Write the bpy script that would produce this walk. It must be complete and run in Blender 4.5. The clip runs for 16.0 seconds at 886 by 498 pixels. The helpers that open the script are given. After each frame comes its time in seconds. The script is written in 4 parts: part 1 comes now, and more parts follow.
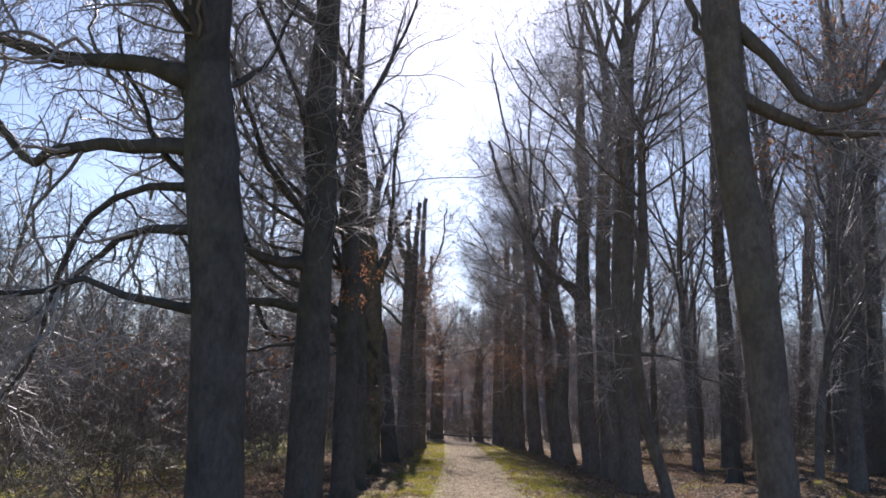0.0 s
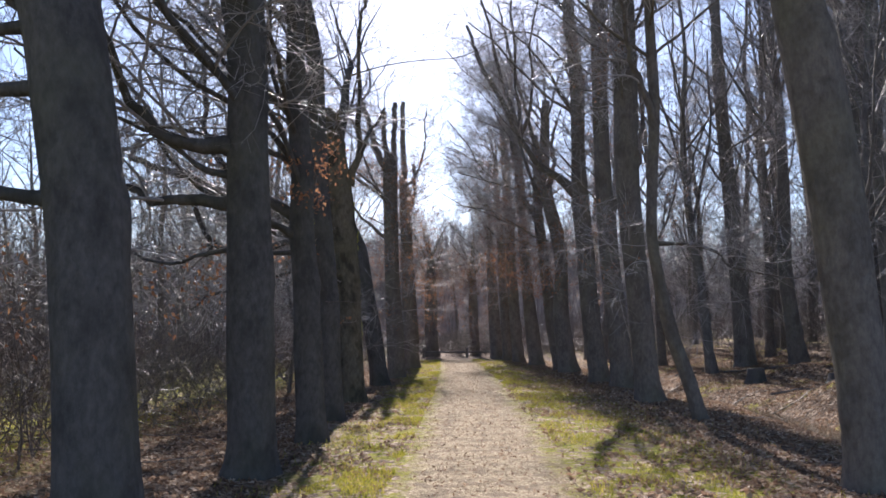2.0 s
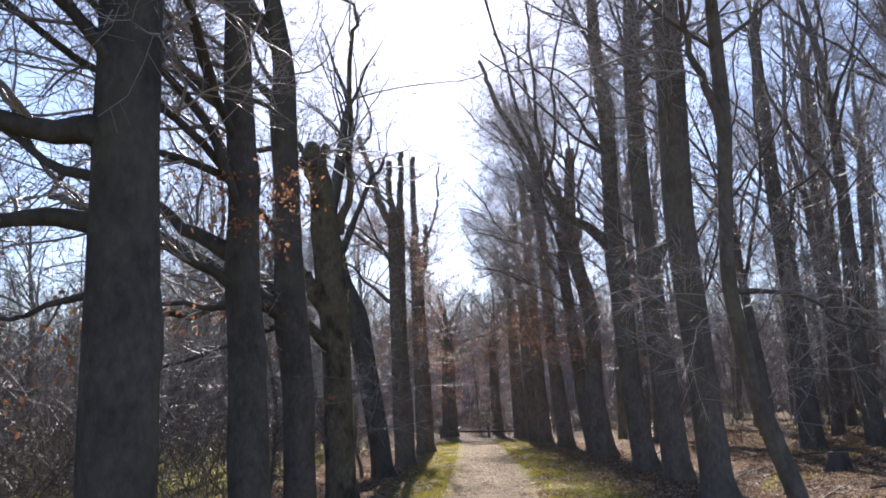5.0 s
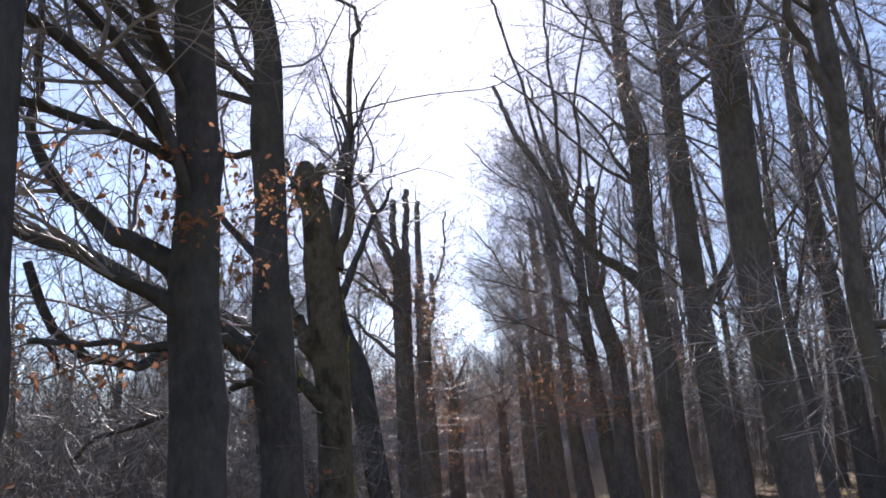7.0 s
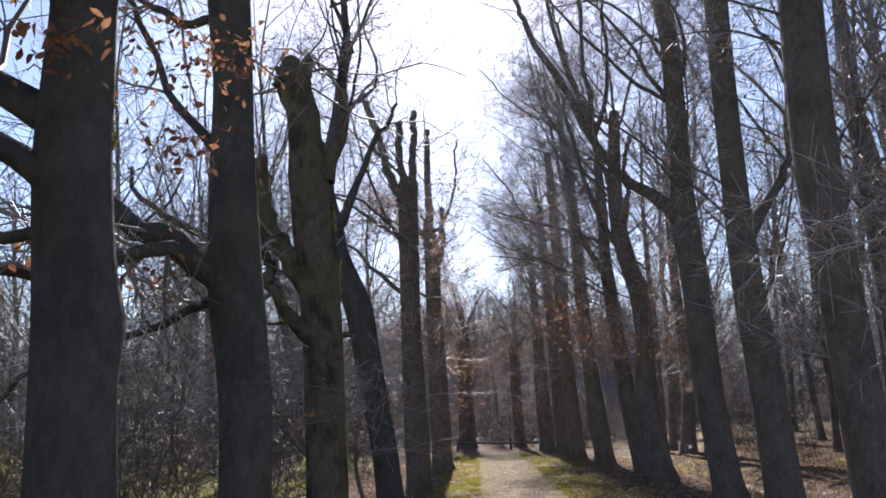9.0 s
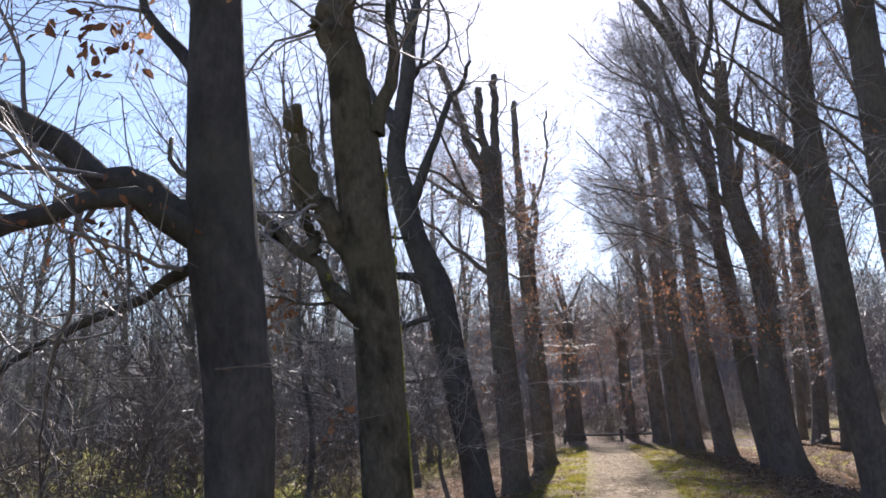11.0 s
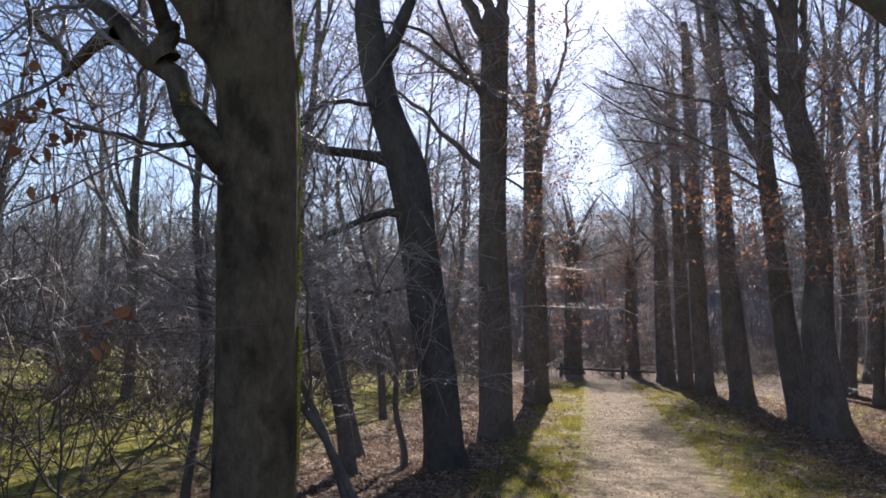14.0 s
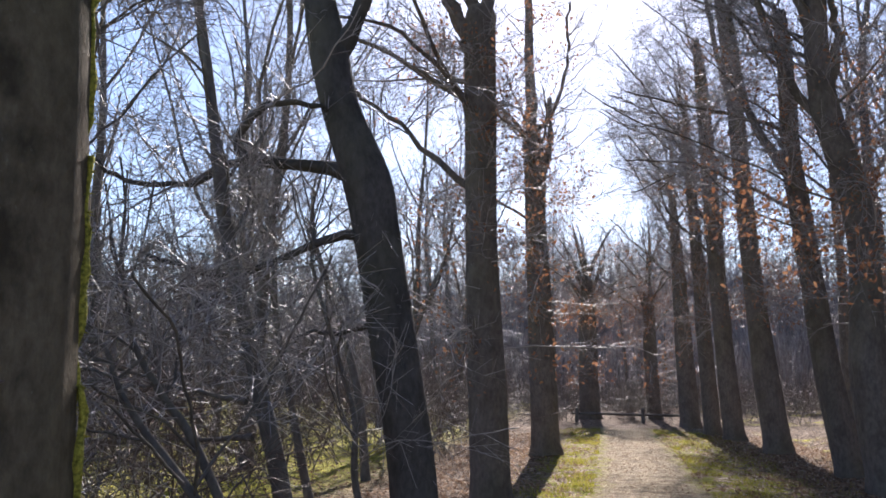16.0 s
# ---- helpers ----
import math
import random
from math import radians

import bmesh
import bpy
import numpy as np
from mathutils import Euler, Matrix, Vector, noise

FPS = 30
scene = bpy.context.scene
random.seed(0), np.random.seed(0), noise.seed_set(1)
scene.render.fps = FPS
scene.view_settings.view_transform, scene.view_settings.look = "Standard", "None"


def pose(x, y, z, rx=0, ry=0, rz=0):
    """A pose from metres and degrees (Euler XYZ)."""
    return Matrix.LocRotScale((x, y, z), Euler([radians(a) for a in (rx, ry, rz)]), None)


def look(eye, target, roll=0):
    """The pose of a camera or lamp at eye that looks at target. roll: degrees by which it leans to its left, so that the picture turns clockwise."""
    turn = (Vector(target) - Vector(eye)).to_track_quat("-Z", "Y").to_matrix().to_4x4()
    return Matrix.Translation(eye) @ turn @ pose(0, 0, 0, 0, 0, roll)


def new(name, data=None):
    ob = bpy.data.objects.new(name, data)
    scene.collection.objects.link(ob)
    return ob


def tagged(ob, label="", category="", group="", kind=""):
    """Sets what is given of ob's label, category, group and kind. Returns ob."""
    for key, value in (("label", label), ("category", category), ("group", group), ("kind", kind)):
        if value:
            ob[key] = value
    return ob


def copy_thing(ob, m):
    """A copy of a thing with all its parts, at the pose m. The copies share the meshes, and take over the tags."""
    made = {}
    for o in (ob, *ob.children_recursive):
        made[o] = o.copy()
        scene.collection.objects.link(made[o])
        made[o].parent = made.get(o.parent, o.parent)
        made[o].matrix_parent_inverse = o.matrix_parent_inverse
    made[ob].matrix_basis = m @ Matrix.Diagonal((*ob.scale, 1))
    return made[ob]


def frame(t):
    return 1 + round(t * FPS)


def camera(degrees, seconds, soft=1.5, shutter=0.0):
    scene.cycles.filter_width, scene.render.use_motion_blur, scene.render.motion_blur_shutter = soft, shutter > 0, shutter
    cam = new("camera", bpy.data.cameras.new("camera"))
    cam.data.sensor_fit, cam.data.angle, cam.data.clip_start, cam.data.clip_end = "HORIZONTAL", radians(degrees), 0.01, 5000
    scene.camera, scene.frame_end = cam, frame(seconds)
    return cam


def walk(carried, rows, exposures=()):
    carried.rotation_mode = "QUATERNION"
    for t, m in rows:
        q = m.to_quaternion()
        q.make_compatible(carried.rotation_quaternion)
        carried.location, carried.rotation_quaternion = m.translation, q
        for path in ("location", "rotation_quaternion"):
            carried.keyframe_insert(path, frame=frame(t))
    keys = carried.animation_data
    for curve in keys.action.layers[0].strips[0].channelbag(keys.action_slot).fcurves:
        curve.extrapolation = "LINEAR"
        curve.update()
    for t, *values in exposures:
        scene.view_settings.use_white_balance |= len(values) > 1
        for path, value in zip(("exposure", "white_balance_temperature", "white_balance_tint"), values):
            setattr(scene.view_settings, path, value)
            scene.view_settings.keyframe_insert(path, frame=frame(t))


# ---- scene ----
cam = camera(57.0, 16.0, soft=1.72)

PATH = [
    (0, (1.282, 1.792, 1.519), (1.125, 3.745, 1.921), 3.0),
    (0.5, (1.265, 2.555, 1.528), (1.122, 4.509, 1.93), 2.4),
    (1, (1.283, 3.184, 1.459), (1.159, 5.147, 1.819), 1.5),
    (1.5, (1.265, 3.926, 1.462), (1.127, 5.91, 1.678), -2.4),
    (2, (1.292, 4.569, 1.458), (1.161, 6.554, 1.667), -0.8),
    (2.5, (1.314, 5.206, 1.476), (1.177, 7.189, 1.703), -0.6),
    (3, (1.299, 5.819, 1.48), (1.168, 7.799, 1.729), -0.4),
    (3.5, (1.296, 6.48, 1.53), (1.159, 8.458, 1.789), -1.5),
    (4, (1.291, 7.072, 1.527), (1.159, 9.045, 1.825), -1.6),
    (4.5, (1.255, 7.676, 1.56), (1.086, 9.653, 1.811), -1.2),
    (5, (1.26, 8.173, 1.575), (1.085, 10.127, 1.964), -1.5),
    (7.5, (0.583, 11.344, 1.77), (0.431, 13.264, 2.31), -2.5),
    (8, (0.561, 11.749, 1.772), (0.466, 13.670, 2.319), -2.7),
    (8.5, (0.565, 12.225, 1.770), (0.458, 14.189, 2.131), -1.9),
    (9, (0.570, 12.732, 1.773), (0.367, 14.680, 2.176), -1.4),
    (9.5, (0.663, 13.197, 1.767), (0.299, 15.124, 2.161), -0.8),
    (10, (0.738, 13.617, 1.762), (0.336, 15.536, 2.158), -1.9),
    (12.5, (0.538, 16.563, 1.787), (0.038, 18.47, 2.119), -2.1),
    (13, (0.487, 17.191, 1.775), (-0.025, 19.103, 2.065), -1.8),
    (13.5, (0.428, 17.846, 1.771), (-0.077, 19.767, 2.005), 1.9),
    (14, (0.352, 18.421, 1.774), (-0.132, 20.35, 1.983), 1.5),
    (14.5, (0.351, 18.963, 1.764), (-0.144, 20.885, 2.01), 0.5),
    (15, (0.335, 19.569, 1.75), (-0.151, 21.49, 2.018), 2.9),
    (15.5, (0.354, 20.157, 1.765), (-0.152, 22.07, 2.054), 3.5),
    (16, (0.367, 20.678, 1.844), (-0.154, 22.584, 2.156), 0.4),
]
walk(cam, [(t, look(eye, target, roll)) for t, eye, target, roll in PATH], [(t, stops + 0.72, 5960, 19) for t, stops in ((0, 0.85), (1.5, 1.15), (2.5, 1.25), (3.0, 1.3), (5, 1.27), (7.5, 1.05), (8.5, 1.02), (9.5, 1.15), (10, 1.25), (12.5, 1.15), (13.5, 1.25), (14, 1.0), (15, 1.05), (16, 1.25))])

# ---- light ----
SUN_LEFT, SUN_UP = 6.3, 34.0
world = bpy.data.worlds.new("world")
scene.world = world
world.use_nodes = True
wn, wl = world.node_tree.nodes, world.node_tree.links
sky = wn.new("ShaderNodeTexSky")
sky.sky_type = "NISHITA"
sky.sun_disc = False
sky.sun_elevation, sky.sun_rotation = radians(SUN_UP), radians(-SUN_LEFT)
sky.air_density, sky.dust_density, sky.ozone_density = 1.0, 0.48, 1.8
wl.new(sky.outputs[0], wn["Background"].inputs[0])
wn["Background"].inputs[1].default_value = 0.05
sun = new("sun", bpy.data.lights.new("sun", "SUN"))
sun.data.energy, sun.data.angle, sun.data.color = 3.9, radians(0.55), (1.0, 0.92, 0.80)
sun_dir = Vector((-math.sin(radians(SUN_LEFT)) * math.cos(radians(SUN_UP)), math.cos(radians(SUN_LEFT)) * math.cos(radians(SUN_UP)), math.sin(radians(SUN_UP))))
sun.matrix_world = look(sun_dir * 60, (0, 0, 0))


# ---- materials ----
def material(name):
    m = bpy.data.materials.new(name)
    m.use_nodes = True
    return m, m.node_tree.nodes, m.node_tree.links, m.node_tree.nodes["Principled BSDF"]


def node(n, kind, **values):
    it = n.new("ShaderNode" + kind)
    for key, v in values.items():
        it.inputs[key].default_value = v
    return it


def ramp(n, *stops):
    r = n.new("ShaderNodeValToRGB")
    while len(r.color_ramp.elements) < len(stops):
        r.color_ramp.elements.new(0.5)
    for e, (p, c) in zip(r.color_ramp.elements, stops):
        e.position, e.color = p, (*c, 1)
    return r


def mixed(n, l, fac, a, b, mode="MIX"):
    x = n.new("ShaderNodeMix")
    x.data_type, x.blend_type = "RGBA", mode
    for sock, v in ((x.inputs[0], fac), (x.inputs[6], a), (x.inputs[7], b)):
        if isinstance(v, (int, float)):
            sock.default_value = v
        elif isinstance(v, tuple):
            sock.default_value = (*v, 1)
        else:
            l.new(v, sock)
    return x.outputs[2]


def mapped(n, l, scale, source="Object"):
    tc = n.new("ShaderNodeTexCoord")
    mp = n.new("ShaderNodeMapping")
    mp.inputs["Scale"].default_value = scale
    l.new(tc.outputs[source], mp.inputs[0])
    return mp.outputs[0]


def bark(name, dark, light, algae, moss=0.5, furrow=0.6, blotch=0.35):
    """Fissured bark: long upright furrows, patches of green algae, pale lichen flecks."""
    m, n, l, p = material(name)
    fur = node(n, "TexNoise", Scale=7.0, Detail=7.0, Roughness=0.7)
    l.new(mapped(n, l, (2.6, 2.6, 1.3)), fur.inputs["Vector"])
    big = node(n, "TexNoise", Scale=1.1, Detail=4.0)
    l.new(mapped(n, l, (1, 1, 0.6)), big.inputs["Vector"])
    fine = node(n, "TexNoise", Scale=70.0, Detail=3.0)
    l.new(mapped(n, l, (1, 1, 0.5)), fine.inputs["Vector"])
    base = ramp(n, (0.22, dark), (0.78, light))
    l.new(fur.outputs[0], base.inputs[0])
    patch = ramp(n, (0.46, (0, 0, 0)), (0.66, (moss, moss, moss)))
    l.new(big.outputs[0], patch.inputs[0])
    c = mixed(n, l, patch.outputs[0], base.outputs[0], algae)
    dark_n = node(n, "TexNoise", Scale=2.6, Detail=5.0, Roughness=0.6)
    l.new(mapped(n, l, (1.2, 1.2, 0.8)), dark_n.inputs["Vector"])
    stain = ramp(n, (0.47, (0, 0, 0)), (0.62, (blotch, blotch, blotch)))
    l.new(dark_n.outputs[0], stain.inputs[0])
    c = mixed(n, l, stain.outputs[0], c, tuple(0.55 * v for v in dark))
    fleck = ramp(n, (0.68, (0, 0, 0)), (0.78, (0.25, 0.25, 0.25)))
    l.new(fine.outputs[0], fleck.inputs[0])
    c = mixed(n, l, fleck.outputs[0], c, (0.24, 0.25, 0.22))
    l.new(c, p.inputs["Base Color"])
    p.inputs["Roughness"].default_value = 0.9
    p.inputs["Specular IOR Level"].default_value = 0.03
    add = n.new("ShaderNodeMath")
    add.operation = "MULTIPLY_ADD"
    add.inputs[1].default_value = 0.35
    l.new(fine.outputs[0], add.inputs[0])
    l.new(fur.outputs[0], add.inputs[2])
    b = node(n, "Bump", Strength=furrow, Distance=0.03)
    l.new(add.outputs[0], b.inputs["Height"])
    l.new(b.outputs[0], p.inputs["Normal"])
    return m


BARK_LEFT = bark("bark_dark", (0.055, 0.052, 0.052), (0.14, 0.131, 0.124), (0.10, 0.098, 0.07), 0.55, 0.55, 0.45)
BARK_MOSSY = bark("bark_algae", (0.066, 0.059, 0.047), (0.20, 0.172, 0.128), (0.12, 0.112, 0.062), 0.45, 0.7, 0.8)
BARK_RIGHT = bark("bark_brown", (0.078, 0.068, 0.062), (0.225, 0.196, 0.174), (0.14, 0.13, 0.085), 0.5, 0.5)
BARK_WOOD = bark("bark_grey", (0.075, 0.069, 0.066), (0.22, 0.202, 0.188), (0.15, 0.155, 0.115), 0.4, 0.4)


def twig_material(name, a, b, gloss=0.38):
    m, n, l, p = material(name)
    g = n.new("ShaderNodeNewGeometry")
    r = ramp(n, (0.0, a), (1.0, b))
    l.new(g.outputs["Random Per Island"], r.inputs[0])
    ns = node(n, "TexNoise", Scale=40.0, Detail=2.0)
    l.new(mapped(n, l, (1, 1, 1)), ns.inputs["Vector"])
    c = mixed(n, l, 0.5, r.outputs[0], ns.outputs[0], "OVERLAY")
    l.new(c, p.inputs["Base Color"])
    p.inputs["Roughness"].default_value = 0.55
    p.inputs["Specular IOR Level"].default_value = gloss
    return m


TWIG = twig_material("twig_brown", (0.165, 0.15, 0.145), (0.40, 0.368, 0.35), 0.25)
TWIG_FAR = twig_material("twig_grey", (0.11, 0.102, 0.107), (0.27, 0.255, 0.26))
TWIG_RED = twig_material("twig_red", (0.075, 0.057, 0.05), (0.175, 0.134, 0.117), 0.2)
TWIG_SHRUB = twig_material("twig_shrub", (0.055, 0.047, 0.043), (0.155, 0.13, 0.118), 0.22)
TWIG_PALE = twig_material("twig_pale", (0.10, 0.085, 0.068), (0.25, 0.215, 0.175), 0.25)


def leaf_material(name, *cols):
    m, n, l, p = material(name)
    g = n.new("ShaderNodeNewGeometry")
    r = ramp(n, *[(i / max(1, len(cols) - 1), c) for i, c in enumerate(cols)])
    l.new(g.outputs["Random Per Island"], r.inputs[0])
    ns = node(n, "TexNoise", Scale=90.0, Detail=2.0)
    l.new(mapped(n, l, (1, 1, 1)), ns.inputs["Vector"])
    c = mixed(n, l, 0.35, r.outputs[0], ns.outputs[0], "OVERLAY")
    l.new(c, p.inputs["Base Color"])
    p.inputs["Roughness"].default_value = 0.8
    p.inputs["Specular IOR Level"].default_value = 0.15
    tr = n.new("ShaderNodeBsdfTranslucent")
    l.new(c, tr.inputs[0])
    mx = n.new("ShaderNodeMixShader")
    mx.inputs[0].default_value = 0.4
    l.new(p.outputs[0], mx.inputs[1])
    l.new(tr.outputs[0], mx.inputs[2])
    l.new(mx.outputs[0], n["Material Output"].inputs[0])
    return m


DEAD_LEAF = leaf_material("dead_leaf", (0.26, 0.115, 0.06), (0.42, 0.225, 0.115), (0.20, 0.10, 0.065), (0.35, 0.17, 0.09))
LITTER = leaf_material("litter_leaf", (0.10, 0.065, 0.045), (0.22, 0.14, 0.09), (0.36, 0.26, 0.175), (0.15, 0.085, 0.055), (0.55, 0.45, 0.34))
GRASS = leaf_material("grass_blade", (0.15, 0.17, 0.02), (0.30, 0.28, 0.035), (0.44, 0.36, 0.08), (0.20, 0.21, 0.03))

MOSS, n, l, p = material("moss")
ns = node(n, "TexNoise", Scale=60.0, Detail=5.0)
l.new(mapped(n, l, (1, 1, 1)), ns.inputs["Vector"])
r = ramp(n, (0.3, (0.09, 0.10, 0.015)), (0.65, (0.42, 0.40, 0.06)))
l.new(ns.outputs[0], r.inputs[0])
l.new(r.outputs[0], p.inputs["Base Color"])
p.inputs["Roughness"].default_value = 0.95
b = node(n, "Bump", Strength=0.8, Distance=0.02)
l.new(ns.outputs[0], b.inputs["Height"])
l.new(b.outputs[0], p.inputs["Normal"])

CUT, n, l, p = material("sawn_wood")
ns = node(n, "TexNoise", Scale=25.0, Detail=4.0)
r = ramp(n, (0.3, (0.13, 0.09, 0.06)), (0.7, (0.30, 0.21, 0.14)))
l.new(mapped(n, l, (1, 1, 1)), ns.inputs["Vector"])
l.new(ns.outputs[0], r.inputs[0])
l.new(r.outputs[0], p.inputs["Base Color"])
p.inputs["Roughness"].default_value = 0.8

WATER, n, l, p = material("ditch_water")
p.inputs["Base Color"].default_value = (0.02, 0.018, 0.012, 1)
p.inputs["Roughness"].default_value = 0.08
ns = node(n, "TexNoise", Scale=6.0, Detail=2.0)
l.new(mapped(n, l, (1, 1, 1)), ns.inputs["Vector"])
b = node(n, "Bump", Strength=0.15, Distance=0.02)
l.new(ns.outputs[0], b.inputs["Height"])
l.new(b.outputs[0], p.inputs["Normal"])

# The ground: pale gravel along the path, mossy grass on its margins, leaf litter beyond.
GROUND, n, l, p = material("woodland_ground")
tc = n.new("ShaderNodeTexCoord")
sep = n.new("ShaderNodeSeparateXYZ")
l.new(tc.outputs["Object"], sep.inputs[0])


def calc(op, a, b=0.0, c=0.0):
    x = n.new("ShaderNodeMath")
    x.operation = op
    for sock, v in zip(x.inputs, (a, b, c)):
        if isinstance(v, (int, float)):
            sock.default_value = v
        else:
            l.new(v, sock)
    return x.outputs[0]


def soft(v, lo, hi):
    x = n.new("ShaderNodeMapRange")
    x.interpolation_type = "SMOOTHSTEP"
    l.new(v, x.inputs[0])
    x.inputs[1].default_value, x.inputs[2].default_value = lo, hi
    return x.outputs[0]


def rough_noise(scale, detail=5.0):
    x = node(n, "TexNoise", Scale=scale, Detail=detail, Roughness=0.6)
    l.new(tc.outputs["Object"], x.inputs["Vector"])
    return x.outputs[0]


sx, sy = sep.outputs[0], sep.outputs[1]
centre = calc("SUBTRACT", 1.45, calc("ADD", calc("MULTIPLY", sy, 0.0205), calc("MULTIPLY", calc("MULTIPLY", sy, sy), 0.0006)))
off = calc("SUBTRACT", sx, centre)
wob = calc("ADD", calc("MULTIPLY", calc("SUBTRACT", rough_noise(1.3), 0.5), 0.9), calc("MULTIPLY", calc("SUBTRACT", rough_noise(6.0, 3.0), 0.5), 0.7))
edge = calc("ADD", calc("ABSOLUTE", calc("ADD", off, -0.05)), wob)
grit, stone, blotch, wide = rough_noise(90.0), rough_noise(28.0, 3.0), rough_noise(3.5), rough_noise(0.45)
gravel = ramp(n, (0.36, (0.115, 0.09, 0.058)), (0.5, (0.275, 0.224, 0.145)), (0.62, (0.47, 0.40, 0.275)))
l.new(calc("MULTIPLY_ADD", stone, 0.5, calc("MULTIPLY", grit, 0.5)), gravel.inputs[0])
gravel_c = mixed(n, l, calc("MULTIPLY", soft(blotch, 0.48, 0.58), 0.75), gravel.outputs[0], (0.15, 0.115, 0.08))
gravel_c = mixed(n, l, soft(rough_noise(18.0, 3.0), 0.56, 0.64), gravel_c, (0.13, 0.095, 0.065))
grass_r = ramp(n, (0.34, (0.06, 0.068, 0.01)), (0.5, (0.205, 0.2, 0.025)), (0.64, (0.42, 0.37, 0.055)))
l.new(calc("MULTIPLY_ADD", stone, 0.4, calc("MULTIPLY", blotch, 0.6)), grass_r.inputs[0])
cells = node(n, "TexVoronoi", Scale=13.0)
warp = node(n, "TexNoise", Scale=9.0, Detail=3.0)
l.new(tc.outputs["Object"], warp.inputs["Vector"])
l.new(mixed(n, l, 0.12, tc.outputs["Object"], warp.outputs["Color"], "ADD"), cells.inputs["Vector"])
shade = n.new("ShaderNodeSeparateColor")
l.new(cells.outputs["Color"], shade.inputs[0])
leaf_tone = shade.outputs[0]
litter = ramp(n, (0.14, (0.035, 0.027, 0.021)), (0.4, (0.11, 0.08, 0.058)), (0.66, (0.20, 0.148, 0.105)), (0.86, (0.46, 0.375, 0.29)))
l.new(calc("MULTIPLY_ADD", leaf_tone, 0.6, calc("MULTIPLY", calc("MULTIPLY_ADD", stone, 0.5, calc("MULTIPLY", blotch, 0.5)), 0.4)), litter.inputs[0])
to_grass = soft(edge, 0.66, 1.0)
to_litter = calc("MAXIMUM", soft(calc("SUBTRACT", edge, calc("MULTIPLY", calc("GREATER_THAN", off, 0.0), 0.9)), 1.5, 2.5), calc("MULTIPLY", soft(calc("MULTIPLY_ADD", leaf_tone, 0.16, blotch), 0.54, 0.62), to_grass))
to_litter = calc("MAXIMUM", to_litter, soft(calc("MULTIPLY_ADD", wob, 3.0, sy), 51.0, 54.5))
field = calc("MULTIPLY", calc("MULTIPLY", soft(calc("MULTIPLY", off, -1.0), 4.2, 6.5), soft(wide, 0.28, 0.5)), soft(stone, 0.3, 0.5))
c = mixed(n, l, to_grass, gravel_c, grass_r.outputs[0])
c = mixed(n, l, to_litter, c, litter.outputs[0])
c = mixed(n, l, calc("MULTIPLY", calc("MULTIPLY", soft(off, 4.0, 6.0), soft(wide, 0.5, 0.6)), soft(blotch, 0.45, 0.55)), c, grass_r.outputs[0])
c = mixed(n, l, field, c, grass_r.outputs[0])
l.new(c, p.inputs["Base Color"])
p.inputs["Roughness"].default_value = 0.95
p.inputs["Specular IOR Level"].default_value = 0.06
b = node(n, "Bump", Strength=1.0, Distance=0.05)
l.new(calc("ADD", calc("MULTIPLY_ADD", leaf_tone, 0.35, calc("MULTIPLY", stone, 0.7)), calc("ADD", calc("MULTIPLY", grit, 0.3), blotch)), b.inputs["Height"])
l.new(b.outputs[0], p.inputs["Normal"])


# ---- geometry helpers ----
class Geo:
    """Quads gathered batch by batch, then written as one mesh."""

    def __init__(self):
        self.v, self.f, self.count = [], [], 0

    def add(self, verts, quads):
        self.v.append(np.asarray(verts, float).reshape(-1, 3))
        self.f.append(np.asarray(quads, int).reshape(-1, 4) + self.count)
        self.count += len(self.v[-1])
        return self

    def mesh(self, name, mat, smooth=True):
        v, f = np.concatenate(self.v), np.concatenate(self.f)
        me = bpy.data.meshes.new(name)
        me.vertices.add(len(v))
        me.vertices.foreach_set("co", v.astype(np.float32).ravel())
        me.loops.add(f.size)
        me.loops.foreach_set("vertex_index", f.astype(np.int32).ravel())
        me.polygons.add(len(f))
        me.polygons.foreach_set("loop_start", np.arange(0, f.size, 4, dtype=np.int32))
        me.polygons.foreach_set("use_smooth", np.full(len(f), smooth))
        me.update(calc_edges=True)
        me.materials.append(mat)
        return me


def part(name, geo, mat, parent, label="", smooth=True):
    ob = new(name, geo.mesh(name, mat, smooth))
    ob.parent = parent
    if label:
        ob["label"] = label
    return ob


def unit(a):
    return a / np.maximum(np.linalg.norm(a, axis=-1, keepdims=True), 1e-9)


def curve(points, steps):
    """A smooth line through control rows (Catmull-Rom), resampled."""
    p = np.asarray(points, float)
    p = np.vstack([2 * p[0] - p[1], p, 2 * p[-1] - p[-2]])
    u = np.linspace(0, len(p) - 3 - 1e-6, steps)
    i = u.astype(int)
    t = (u - i)[:, None]
    a, b, c, d = p[i], p[i + 1], p[i + 2], p[i + 3]
    return 0.5 * (2 * b + (c - a) * t + (2 * a - 5 * b + 4 * c - d) * t**2 + (3 * b - a - 3 * c + d) * t**3)


